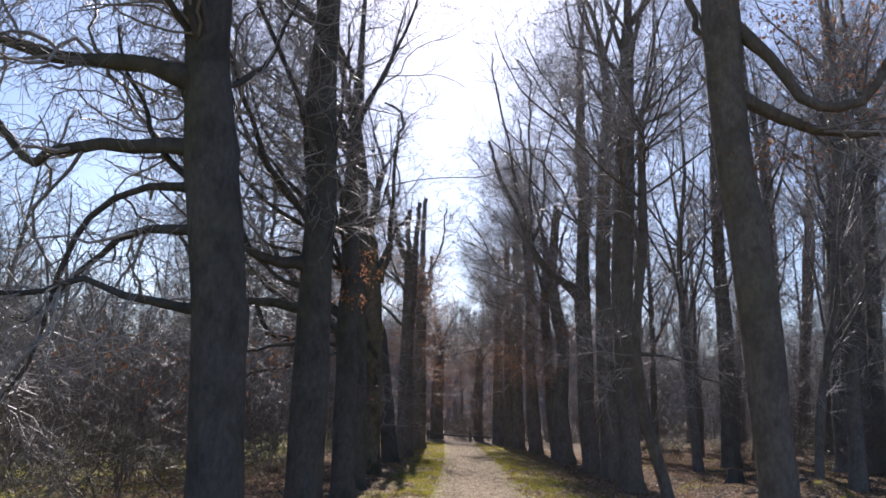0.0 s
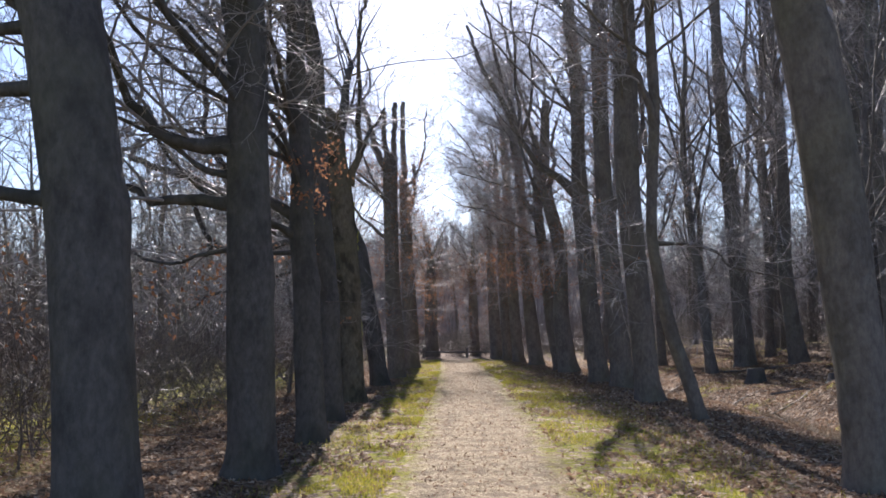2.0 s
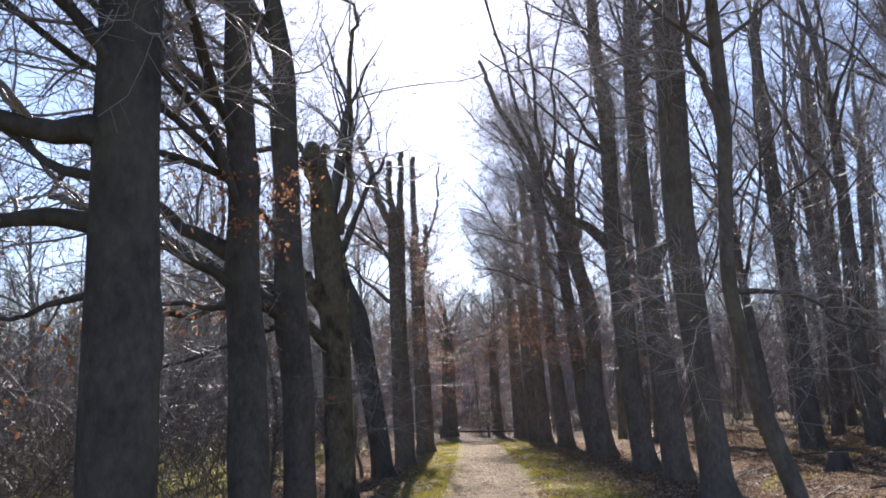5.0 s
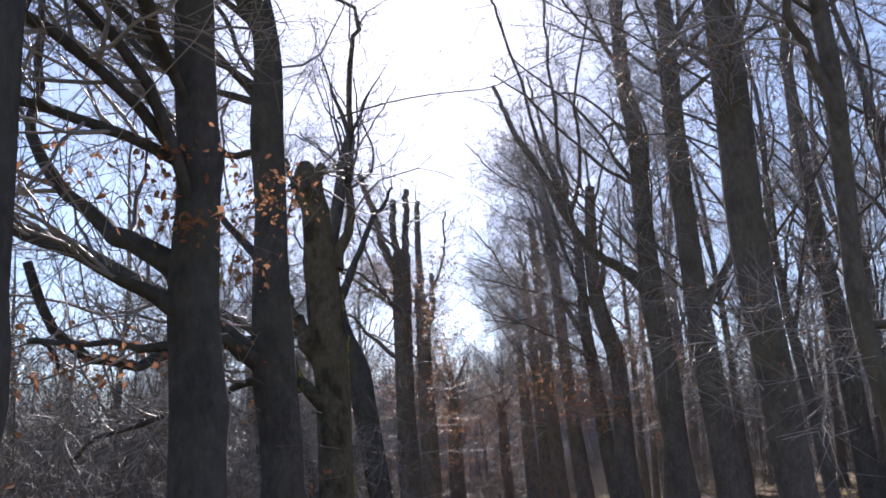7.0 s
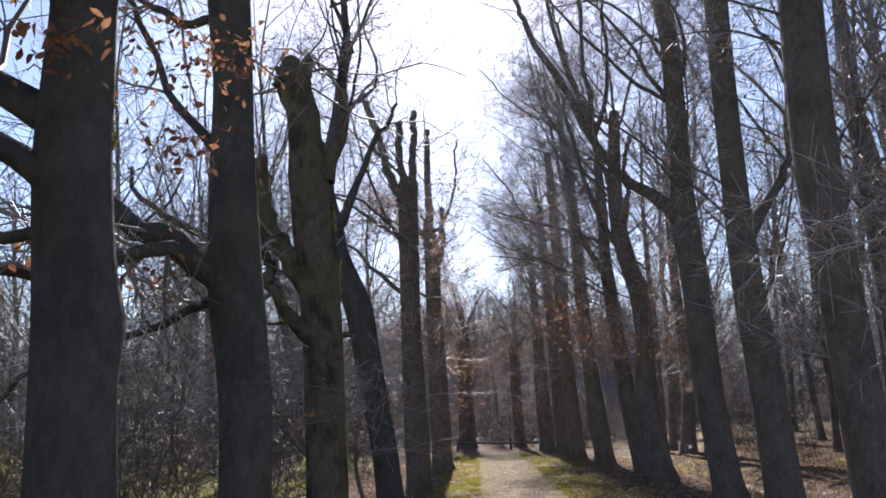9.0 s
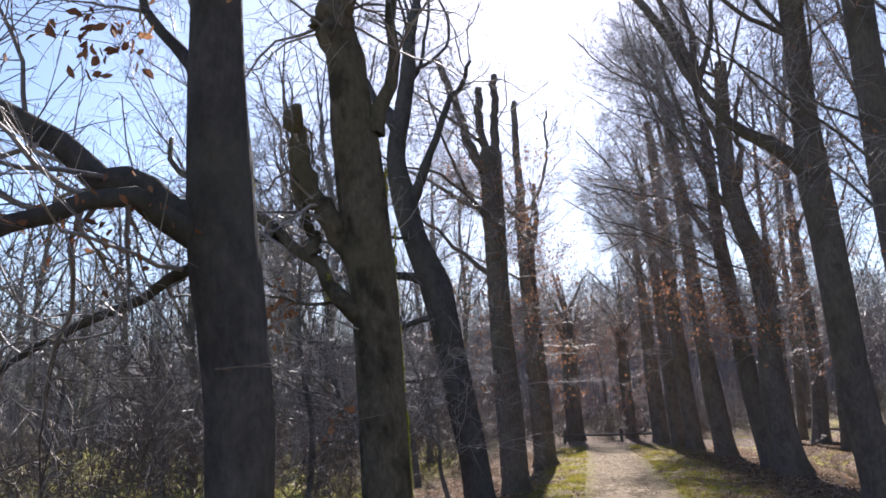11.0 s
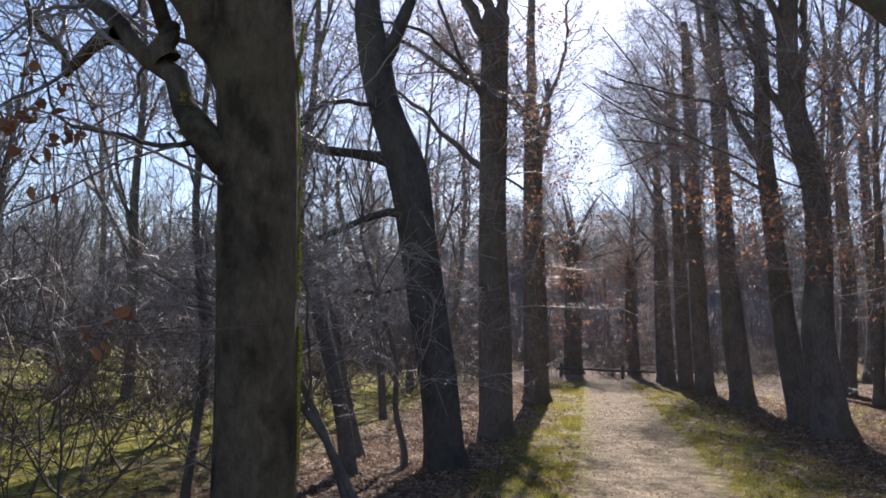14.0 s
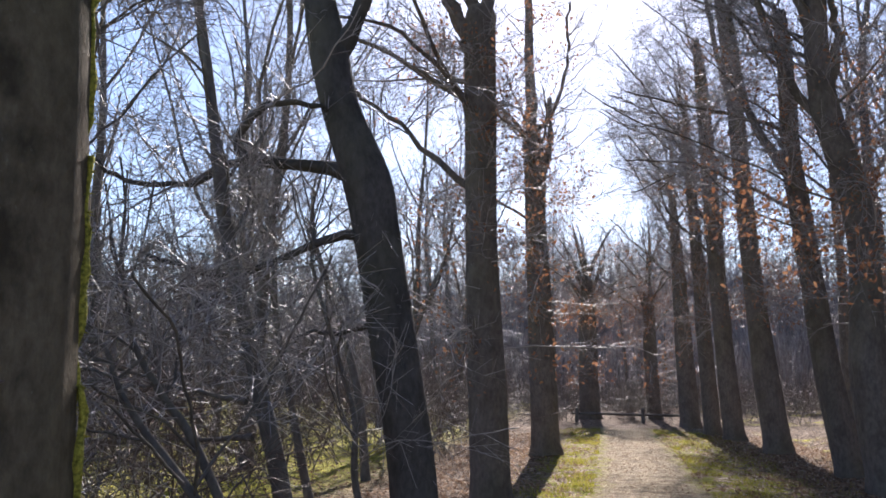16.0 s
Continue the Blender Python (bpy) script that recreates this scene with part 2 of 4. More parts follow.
def tubes(geo, P, R, sides, wave=None):
    """Tubes along n lines of k points: P (n, k, 3), R (n, k). wave: radius factors (n, k, sides)."""
    nb, k, _ = P.shape
    tan = unit(np.gradient(P, axis=1))
    ref = np.where(np.abs(tan[:, :1, 2:3]) > 0.8, np.array([1.0, 0.13, 0.0]), np.array([0.05, 0.1, 1.0]))
    a = unit(np.cross(tan, np.broadcast_to(ref, tan.shape)))
    b = np.cross(tan, a)
    ang = np.arange(sides) / sides * 2 * np.pi
    r = np.repeat(R[:, :, None], sides, 2)
    if wave is not None:
        r = r * wave
    ring = P[:, :, None] + r[..., None] * (np.cos(ang)[None, None, :, None] * a[:, :, None] + np.sin(ang)[None, None, :, None] * b[:, :, None])
    idx = np.arange(nb * k * sides).reshape(nb, k, sides)
    nxt = np.roll(idx, -1, 2)
    q = np.stack([idx[:, :-1], nxt[:, :-1], nxt[:, 1:], idx[:, 1:]], -1)
    geo.add(ring, q)


def strips(geo, P, R):
    """The finest twigs of far trees: one narrow blade along each of n lines of k points."""
    nb, k, _ = P.shape
    tan = unit(np.gradient(P, axis=1))
    w = unit(np.cross(tan, np.random.default_rng(nb).normal(size=(nb, 1, 3)))) * R[..., None]
    idx = np.arange(nb * k * 2).reshape(nb, k, 2)
    geo.add(np.stack([P - w, P + w], 2), np.stack([idx[:, :-1, 0], idx[:, :-1, 1], idx[:, 1:, 1], idx[:, 1:, 0]], -1))


def sprout(rng, P, R, each, length, k=4, u0=0.15, angle=(30, 70), up=0.2, bend=0.25, thick=0.5, least=0.004, most=1.0):
    """Side shoots of a batch of lines: each parent bears the same number."""
    nb, kp, _ = P.shape
    u = rng.uniform(u0, 1.0, (nb, each)) * (kp - 1)
    i = np.minimum(u.astype(int), kp - 2)
    f = (u - i)[..., None]
    row = np.arange(nb)[:, None]
    start = P[row, i] * (1 - f) + P[row, i + 1] * f
    rad = R[row, i] * (1 - f[..., 0]) + R[row, i + 1] * f[..., 0]
    tan = unit(P[row, i + 1] - P[row, i])
    side = unit(np.cross(tan, rng.normal(size=tan.shape)))
    th = np.radians(rng.uniform(*angle, (nb, each)))[..., None]
    d = tan * np.cos(th) + side * np.sin(th)
    d = unit(d + np.array([0, 0, up])).reshape(-1, 3)
    ln = (rng.uniform(*length, (nb, each)) * (1.15 - 0.5 * u / (kp - 1))).reshape(-1)
    out = [start.reshape(-1, 3)]
    for _ in range(k - 1):
        d = unit(d + rng.normal(size=d.shape) * bend + np.array([0, 0, up / (k - 1)]))
        out.append(out[-1] + d * (ln / (k - 1))[:, None])
    P2 = np.stack(out, 1)
    r0 = np.clip(rad.reshape(-1) * thick, least, most)
    R2 = np.maximum(r0[:, None] * np.linspace(1, 0.35, k)[None], least * 0.7)
    return P2, R2


def leaves(geo, rng, at, size, flat=0.0):
    """Small folded leaves at points."""
    m = len(at)
    a = unit(rng.normal(size=(m, 3)) * np.array([1, 1, 1 - flat]))
    b = unit(np.cross(a, rng.normal(size=(m, 3)) * np.array([1 - flat, 1 - flat, 1]) + np.array([0, 0, flat])))
    c = np.cross(a, b)
    s = (size * rng.uniform(0.6, 1.3, m))[:, None]
    curl = rng.uniform(-0.2, 0.35, m)[:, None] * s
    v = np.stack([at - a * s, at + b * s * 0.42 + c * curl, at + a * s, at - b * s * 0.42 + c * curl], 1)
    geo.add(v, np.arange(4 * m).reshape(m, 4))


def hung_leaves(geo, rng, at, size):
    """Withered leaves, each of two halves folded along the midrib, hanging at points."""
    m = len(at)
    a = unit(rng.normal(size=(m, 3)) * np.array([0.7, 0.7, 0.5]) + np.array([0, 0, -0.6]))
    b = unit(np.cross(a, rng.normal(size=(m, 3))))
    c = np.cross(a, b)
    s = (size * rng.uniform(0.55, 1.25, m))[:, None]
    f = rng.uniform(0.05, 0.4, m)[:, None] * s
    w = s * rng.uniform(0.35, 0.6, m)[:, None]
    v = np.stack([at - a * s, at - a * s * 0.3 + b * w + c * f, at + a * s * 0.4 + b * w * 0.8 + c * f * 0.8, at + a * s,
                  at + a * s * 0.4 - b * w * 0.8 + c * f * 0.8, at - a * s * 0.3 - b * w + c * f], 1)
    q = np.arange(m)[:, None] * 6
    geo.add(v, np.concatenate([q + [0, 1, 2, 3], q + [0, 3, 4, 5]]))


def middle(y):
    return 1.45 - 0.0205 * y - 0.0006 * y * y


def step01(a, lo, hi):
    t = np.clip((a - lo) / (hi - lo), 0, 1)
    return t * t * (3 - 2 * t)


def ground_at(x, y):
    """Height of the ground: level path, a ditch and a rising wood floor on the right."""
    x, y = np.asarray(x, float), np.asarray(y, float)
    u = x - middle(np.clip(y, -60, 60))
    bump = 0.02 * np.sin(1.9 * x + 0.7 * y) * np.sin(1.3 * y - 0.5 * x) + 0.012 * np.sin(5.1 * x + 2.3 * y) * np.sin(4.3 * y)
    bump = bump * step01(np.abs(u), 0.9, 2.2) * 1.6 + 0.008 * np.sin(2.2 * y + 1.1 * x)
    ditch = -0.45 * np.exp(-(((u - 6.2 - 0.25 * np.sin(0.35 * y)) / 0.75) ** 2)) * step01(60 - y, 0, 15)
    rise = 0.85 * step01(u, 7.5, 17) + 0.2 * step01(u, 17, 40)
    crown = -0.06 * step01(np.abs(u), 1.2, 2.6)
    rise = rise + 0.55 * np.exp(-(((x - 8.9) / 0.9) ** 2) - ((y - 22.5) / 1.3) ** 2) + 0.35 * np.exp(-(((x - 10.4) / 1.1) ** 2) - ((y - 29.5) / 0.9) ** 2)
    return bump + ditch + rise + crown + 0.1 * step01(-u, 6, 20)


# ---- ground ----
near_x, near_y = np.arange(-16, 24.01, 0.22), np.arange(-4, 70.01, 0.3)
xs = np.concatenate([[-900, -500, -300, -180, -110, -70, -48, -34, -24], near_x, [28, 34, 42, 54, 70, 110, 180, 300, 500, 900]])
ys = np.concatenate([[-900, -400, -200, -100, -50, -25, -12, -7], near_y, [74, 80, 88, 98, 112, 135, 180, 260, 400, 900]])
gx, gy = np.meshgrid(xs, ys)
gi = np.arange(gx.size).reshape(gx.shape)
g = Geo().add(np.stack([gx, gy, ground_at(gx, gy)], -1), np.stack([gi[:-1, :-1], gi[:-1, 1:], gi[1:, 1:], gi[1:, :-1]], -1))
ground = new("ground", g.mesh("ground", GROUND))
tagged(ground, "pale gravel path with mossy grass margins and brown leaf litter", "ground", kind="structure")

wy = np.linspace(8, 52, 60)
wx = middle(wy) + 6.2 + 0.25 * np.sin(0.35 * wy)
wi = np.arange(120).reshape(60, 2)
g = Geo().add(np.stack([np.stack([wx - 0.7, wy, 0 * wy - 0.40], 1), np.stack([wx + 0.7, wy, 0 * wy - 0.40], 1)], 1), np.stack([wi[:-1, 0], wi[:-1, 1], wi[1:, 1], wi[1:, 0]], -1))
tagged(new("water", g.mesh("water", WATER)), "narrow dark water at the bottom of the ditch", "water", kind="structure")


# ---- avenue trees ----
def thing(name, x, y, label, category, group="", z=None):
    e = new(name)
    e.location = (x, y, float(ground_at(x, y)) if z is None else z)
    return tagged(e, label, category, group)


def trunk_mesh(spine, seed, sides=22, steps=40, flare=0.3):
    """A trunk along rows of x, y, z, r, with root flare, lobes and burls; a flat end where r stays wide."""
    rng = np.random.default_rng(seed)
    line = curve(spine, steps)
    P, R = line[None, :, :3], np.maximum(line[None, :, 3], 0.01)
    h = line[:, 2] - line[0, 2]
    ang = np.arange(sides) / sides * 2 * np.pi
    w = np.ones((steps, sides))
    for f in (2, 3, 5, 7):
        ph, amp = rng.uniform(0, 6.3), rng.uniform(0.015, 0.04)
        w += amp * np.sin(f * ang[None] + ph + h[:, None] * rng.uniform(-0.6, 0.6)) * (0.6 + np.sin(h * rng.uniform(0.8, 2.5) + ph) * 0.4)[:, None]
    w += flare * np.exp(-h / 0.2)[:, None] * (0.75 + 0.35 * np.sin(5 * ang + rng.uniform(0, 6)) + 0.2 * np.sin(3 * ang))[None]
    for _ in range(5):
        hb, ab = rng.uniform(0.8, max(1.2, h[-1] * 0.9)), rng.uniform(0, 6.28)
        da = np.angle(np.exp(1j * (ang - ab)))
        w += rng.uniform(0.06, 0.22) * np.exp(-((h[:, None] - hb) / 0.16) ** 2 - (da[None] / 0.5) ** 2)
    P = np.concatenate([P, P[:, -1:] + [[[0, 0, 0.004]]]], 1)
    R = np.concatenate([R, R[:, -1:] * 0 + 0.001], 1)
    w = np.concatenate([w, w[-1:]], 0)
    geo = Geo()
    tubes(geo, P, R, sides, w[None])
    return geo


def limb_line(points, r0, r1, rng, reach=0.0, k=16):
    p = [np.asarray(q, float) for q in points]
    if reach:
        d = unit(p[-1] - p[-2])
        for _ in range(3):
            d = unit(d + rng.normal(size=3) * 0.3 + np.array([0, 0, 0.12]))
            p.append(p[-1] + d * reach / 3)
    line = curve(np.array(p), k)
    line[1:] += rng.normal(size=(k - 1, 3)) * min(0.025, r0 * 0.4)
    return line, (r0 + (r1 - r0) * np.linspace(0, 1, k) ** 0.8) * (1 + 0.7 * np.exp(-np.arange(k) / 1.6))


def avenue_tree(x, y, spine, limbs=(), top=None, crown=(10, 5.0), cut=False, seed=1, mat=None, label="", group="", twigs=1.0, foliage=(), reach=1.6, low=0, leafy=0, stout=0.022, away=0, wide=(38, 72), spray=0, name="avenue_tree"):
    """spine: rows of x, z, r in the plane of the tree. limbs: r0, r1 and points. top: height of the tip where the trunk goes on.
    crown: how many upper limbs, and from which height. foliage: brown leaf clusters as x, y, z, size, count."""
    rng = np.random.default_rng(seed)
    mat = mat or BARK_RIGHT
    base = float(ground_at(x, y)) - 0.05
    rows = [(sx_, y, sz, sr) for sx_, sz, sr in spine]
    if rows[0][2] > 0.15:
        a, b_ = rows[0], rows[min(2, len(rows) - 1)]
        k = (a[0] - b_[0]) / (a[2] - b_[2]) * 0.6
        rows.insert(0, (a[0] + k * (base - a[2]), y, base, a[3] * 1.08))
    else:
        rows[0] = (rows[0][0], y, base, min(rows[0][3], rows[1][3] * 1.15))
    if top:
        a = rows[-1]
        lean = (rows[-1][0] - rows[-3][0]) / (rows[-1][2] - rows[-3][2])
        for f in (0.16, 0.34):
            hh = (top - a[2]) * f
            rows.append((a[0] + lean * hh * 0.5 + rng.normal() * 0.2 * f, y + rng.normal() * 0.3 * f, a[2] + hh, a[3] * (1 - 1.1 * f)))
    e = thing(name, rows[0][0], y, label, "tree", group, z=base + 0.05)
    o = np.array([rows[0][0], y, base + 0.05])
    loc = np.array(rows) - np.array([*o, 0])
    part("trunk", trunk_mesh(loc, seed), mat, e)
    allP, allR = [], []
    for r0, r1, pts in limbs:
        line, rad = limb_line(np.array(pts) - o, r0, r1, rng, reach if r1 < 0.08 else 0)
        g = Geo()
        endP = np.vstack([line, line[-1:] + unit(line[-1:] - line[-2:-1]) * 0.003])
        tubes(g, endP[None], np.append(rad, 0.001)[None], 10, 1 + 0.1 * rng.normal(size=(1, 17, 10)) * np.linspace(1, 0.3, 17)[None, :, None])
        part("limb", g, mat, e)
        allP.append(line)
        allR.append(rad)
    line = curve(loc, 30)
    if top:
        # the stem divides into a few steep leaders
        end, left = loc[-1], top - rows[-1][2]
        turn = rng.uniform(0, 6.28)
        for num in range(4):
            at = end[:3] if num < 2 else line[29 - num, :3]
            az_, tilt = turn + num * 2.4, radians(rng.uniform(6, 14) if num < 1 else rng.uniform(18, 38))
            d = np.array([math.sin(tilt) * math.cos(az_), math.sin(tilt) * math.sin(az_), math.cos(tilt)])
            d[0] += 0.25 * away
            pts = [at - d * 0.15]
            for _ in range(4):
                d = unit(d + rng.normal(size=3) * 0.13 + np.array([0, 0, 0.09]))
                pts.append(pts[-1] + d * left * rng.uniform(0.8, 1.1) / 4)
            q = curve(np.array(pts), 16)
            w = end[3] * (0.8, 0.62, 0.5, 0.45)[num] * np.linspace(1, 0.1, 16)
            allP.append(q)
            allR.append(np.maximum(w, 0.01))
            g = Geo()
            tubes(g, q[None], allR[-1][None], 8)
            part("limb", g, mat, e)
    if crown[0]:
        hs = line[:, 2]
        i0 = np.searchsorted(hs, crown[1])
        if i0 < 26:
            P, R = sprout(rng, line[None, i0:, :3], line[None, i0:, 3], crown[0], (0.7, 1.9) if (top or 20) < 9.5 or name == "young_tree" else (2.4, 5.4), k=16, u0=0.0, angle=wide, up=0.16, bend=0.12, thick=0.3, least=0.014, most=0.05)
            for q, w in zip(P, R):
                if rng.random() < abs(away) and (q[-1, 0] - q[0, 0]) * away < -0.5:
                    q[:, 0] = 2 * q[0, 0] - q[:, 0]
                allP.append(q)
                allR.append(w)
                g = Geo()
                tubes(g, q[None], w[None], 6)
                part("limb", g, mat, e)
    if spray:
        i0, i1 = np.searchsorted(line[:, 2], (4.5, 13.0))
        P, R = sprout(rng, line[None, i0:i1, :3], line[None, i0:i1, 3], spray, (2.6, 5.0), k=14, u0=0.0, angle=(42, 66), up=0.12, bend=0.1, thick=0.12, least=0.011, most=0.026)
        for q, w in zip(P, R):
            if rng.random() < 0.65 and q[-1, 0] > q[0, 0]:
                q[:, 0] = 2 * q[0, 0] - q[:, 0]
            g = Geo()
            tubes(g, q[None], w[None], 5)
            part("limb", g, mat, e)
        P1, R1 = sprout(rng, P, R, 13, (0.5, 1.7), k=5, u0=0.12, angle=(25, 60), up=0.08, bend=0.2, thick=0.6, least=0.006, most=0.01)
        P2, R2 = sprout(rng, P1, R1, 7, (0.25, 0.9), k=3, u0=0.15, up=0.02, bend=0.2, thick=0.7, least=0.004, most=0.007)
        P3, R3 = sprout(rng, P2, R2, 3, (0.15, 0.4), k=2, u0=0.2, up=0.02, thick=0.7, least=0.0036, most=0.005)
        g = Geo()
        tubes(g, P1, R1, 3)
        tubes(g, P2, R2, 3)
        strips(g, P3, R3)
        tagged(part("fine_spray", g, TWIG, e), kind="stuff")
    if low:
        P, R = sprout(rng, line[None, 7:23, :3], line[None, 7:23, 3], low, (0.8, 3.2 if y > 32 else 2.0), k=16, u0=0.0, angle=(55, 95), up=0.0, bend=0.16, thick=0.06, least=0.007, most=0.014)
        for q, w in zip(P, R):
            g = Geo()
            tubes(g, q[None], w[None], 4)
            part("shoot", g, TWIG, e)
        P1, R1 = sprout(rng, P, R, 10, (0.3, 1.2), k=3, u0=0.12, angle=(30, 60), up=0.0, bend=0.16, thick=0.6, least=0.0045, most=0.008)
        P2, R2 = sprout(rng, P1, R1, 7, (0.15, 0.5), k=2, u0=0.15, up=0.0, thick=0.7, least=0.004, most=0.005)
        g = Geo()
        tubes(g, P1, R1, 3)
        strips(g, P2, R2)
        tagged(part("shoot_spray", g, TWIG, e), kind="stuff")
        if leafy:
            A, _ = sprout(rng, P, R, leafy, (0.3, 0.9), k=3, u0=0.25, up=-0.05)
            at = np.repeat(A[:, 1:].reshape(-1, 3), 2, 0)
            g = Geo()
            hung_leaves(g, rng, at + rng.normal(size=at.shape) * 0.05, 0.034)
            part("dead_leaves", g, DEAD_LEAF, e, "withered orange-brown leaves", smooth=False)
    if allP:
        P, R = np.array(allP), np.array(allR)
        g = Geo()
        P1, R1 = sprout(rng, P, R, max(5, int(9 * twigs)), (0.3, 0.9) if name == "young_tree" else (0.8, 2.7), k=8, u0=0.12, angle=(28, 66), up=0.05, bend=0.2 if stout < 0.02 else 0.26 if stout < 0.03 else 0.34, thick=0.45, least=0.006, most=stout)
        tip = P1[:, 3:]
        near = (np.abs(tip[..., 0] - np.interp(tip[..., 2], line[:, 2], line[:, 0])) < 0.4) & (np.abs(tip[..., 1] - np.interp(tip[..., 2], line[:, 2], line[:, 1])) < 0.9)
        P1, R1 = P1[~near.any(1)], R1[~near.any(1)]
        P2, R2 = sprout(rng, P1, R1, 8, (0.15, 0.5) if name == "young_tree" else (0.35, 1.2), k=4, u0=0.1, angle=(28, 62), up=0.03, bend=0.24, thick=0.5, least=0.0042, most=0.008)
        P3, R3 = sprout(rng, P2, R2, 2 if stout < 0.02 else 4, (0.15, 0.5), k=2, u0=0.15, up=0.03, bend=0.3, thick=0.7, least=0.0036, most=0.0055)
        tubes(g, P1, R1, 4)
        tubes(g, P2, R2, 3)
        strips(g, P3, R3)
        tagged(part("twig_spray", g, TWIG, e), kind="stuff")
    if foliage:
        g = Geo()
        for fx, fy, fz, size, count in foliage:
            c0 = np.array([fx, fy, fz]) - o
            at = c0 + rng.normal(size=(count, 3)) * np.array([size, size, size * 0.45])
            hung_leaves(g, rng, at, 0.036)
        part("dead_leaves", g, DEAD_LEAF, e, "withered orange-brown leaves", smooth=False)
    return e


LEFT = "left avenue row"
RIGHT = "right avenue row"
avenue_tree(-2.0, 10.60, [(-1.72, 0.62, 0.313), (-1.85, 2.23, 0.302), (-1.98, 3.23, 0.310), (-2.19, 4.51, 0.296), (-2.34, 5.57, 0.255), (-2.42, 6.29, 0.287)],
    [(0.098, 0.046, [(-2.33, 10.60, 5.18), (-3.15, 10.44, 5.41), (-4.03, 10.29, 5.42), (-4.64, 10.13, 5.51)]),
     (0.079, 0.039, [(-2.24, 10.60, 4.40), (-3.15, 10.71, 4.49), (-3.84, 10.82, 4.51), (-4.31, 10.93, 4.42), (-4.68, 11.05, 4.34), (-5.00, 11.16, 4.70)]),
     (0.049, 0.02, [(-2.05, 10.60, 3.46), (-2.91, 10.79, 3.45), (-3.39, 10.97, 3.32), (-3.92, 11.16, 2.93), (-4.45, 11.34, 2.46)]),
     (0.046, 0.016, [(-1.96, 10.60, 2.52), (-2.77, 10.41, 2.60), (-3.27, 10.23, 2.74), (-3.71, 10.04, 2.57)]),
     (0.046, 0.016, [(-2.14, 10.60, 3.96), (-2.91, 10.79, 3.99), (-3.66, 10.97, 3.74), (-4.02, 11.16, 3.14), (-4.39, 11.34, 2.05), (-4.82, 11.53, 1.43)])],
    top=14, crown=(17, 2.2), stout=0.03, seed=11, mat=BARK_LEFT, group=LEFT, away=-1, twigs=2.3, label="thick dark old tree with long crooked bare limbs", foliage=((-3.4, 11.6, 2.1, 0.4, 80), (-2.9, 11.6, 1.6, 0.3, 30)))
avenue_tree(-1.5, 13.71, [(-1.5, -0.08, 0.36), (-1.48, 0.32, 0.275), (-1.51, 1.53, 0.27), (-1.54, 2.63, 0.254), (-1.57, 3.63, 0.236), (-1.59, 4.71, 0.23), (-1.7, 5.83, 0.25)],
    [(0.088, 0.03, [(-1.6, 13.71, 3.6), (-2.17, 13.54, 3.68), (-2.53, 13.38, 3.82), (-2.81, 13.21, 4.22)]),
     (0.065, 0.027, [(-1.6, 13.71, 3.05), (-2.38, 13.85, 3.1), (-2.92, 14.0, 3.13)]),
     (0.025, 0.01, [(-1.6, 13.71, 2.5), (-2.15, 13.88, 2.44), (-2.58, 14.04, 2.34), (-3.09, 14.21, 2.47)]),
     (0.035, 0.013, [(-1.6, 13.71, 3.31), (-2.09, 13.61, 3.41), (-2.41, 13.51, 3.69), (-2.63, 13.41, 3.8)])],
    top=13, crown=(6, 3.8), stout=0.026, seed=12, mat=BARK_LEFT, group=LEFT, away=-1, twigs=1.4, label="dark algae-stained avenue tree with swollen limb joints", foliage=((-2.3, 14.3, 2.2, 0.3, 60), (-2.6, 14.4, 1.8, 0.4, 50)))
avenue_tree(-1.45, 16.23, [(-1.46, 1.76, 0.189), (-1.49, 2.33, 0.184), (-1.54, 2.97, 0.180), (-1.54, 3.42, 0.167), (-1.54, 3.81, 0.155), (-1.58, 4.43, 0.153), (-1.63, 5.1, 0.153)],
    [(0.075, 0.027, [(-1.5, 16.23, 3.15), (-2.09, 16.33, 3.45), (-2.44, 16.43, 3.67), (-2.73, 16.53, 3.98), (-3.1, 16.63, 4.42)]),
     (0.051, 0.02, [(-1.5, 16.23, 2.8), (-1.75, 16.08, 3.0), (-1.95, 15.93, 3.1), (-2.25, 15.78, 3.28), (-2.6, 15.63, 3.4)]),
     (0.027, 0.017, [(-1.5, 16.23, 2.67), (-2.28, 16.58, 2.74), (-3.12, 16.93, 2.88)]),
     (0.034, 0.014, [(-1.55, 16.23, 4.6), (-2.11, 16.48, 5.07), (-2.48, 16.73, 5.45)])],
    top=12.5, crown=(11, 3.4), stout=0.022, seed=13, mat=BARK_LEFT, group=LEFT, away=-0.5, twigs=1.3, label="slender dark avenue tree with drooping limbs and a few brown leaves",
    foliage=((-1.45, 15.9, 3.45, 0.16, 70), (-1.6, 15.95, 3.95, 0.18, 60), (-2.5, 16.3, 2.6, 0.4, 120), (-2.6, 16.2, 4.0, 0.35, 60)))
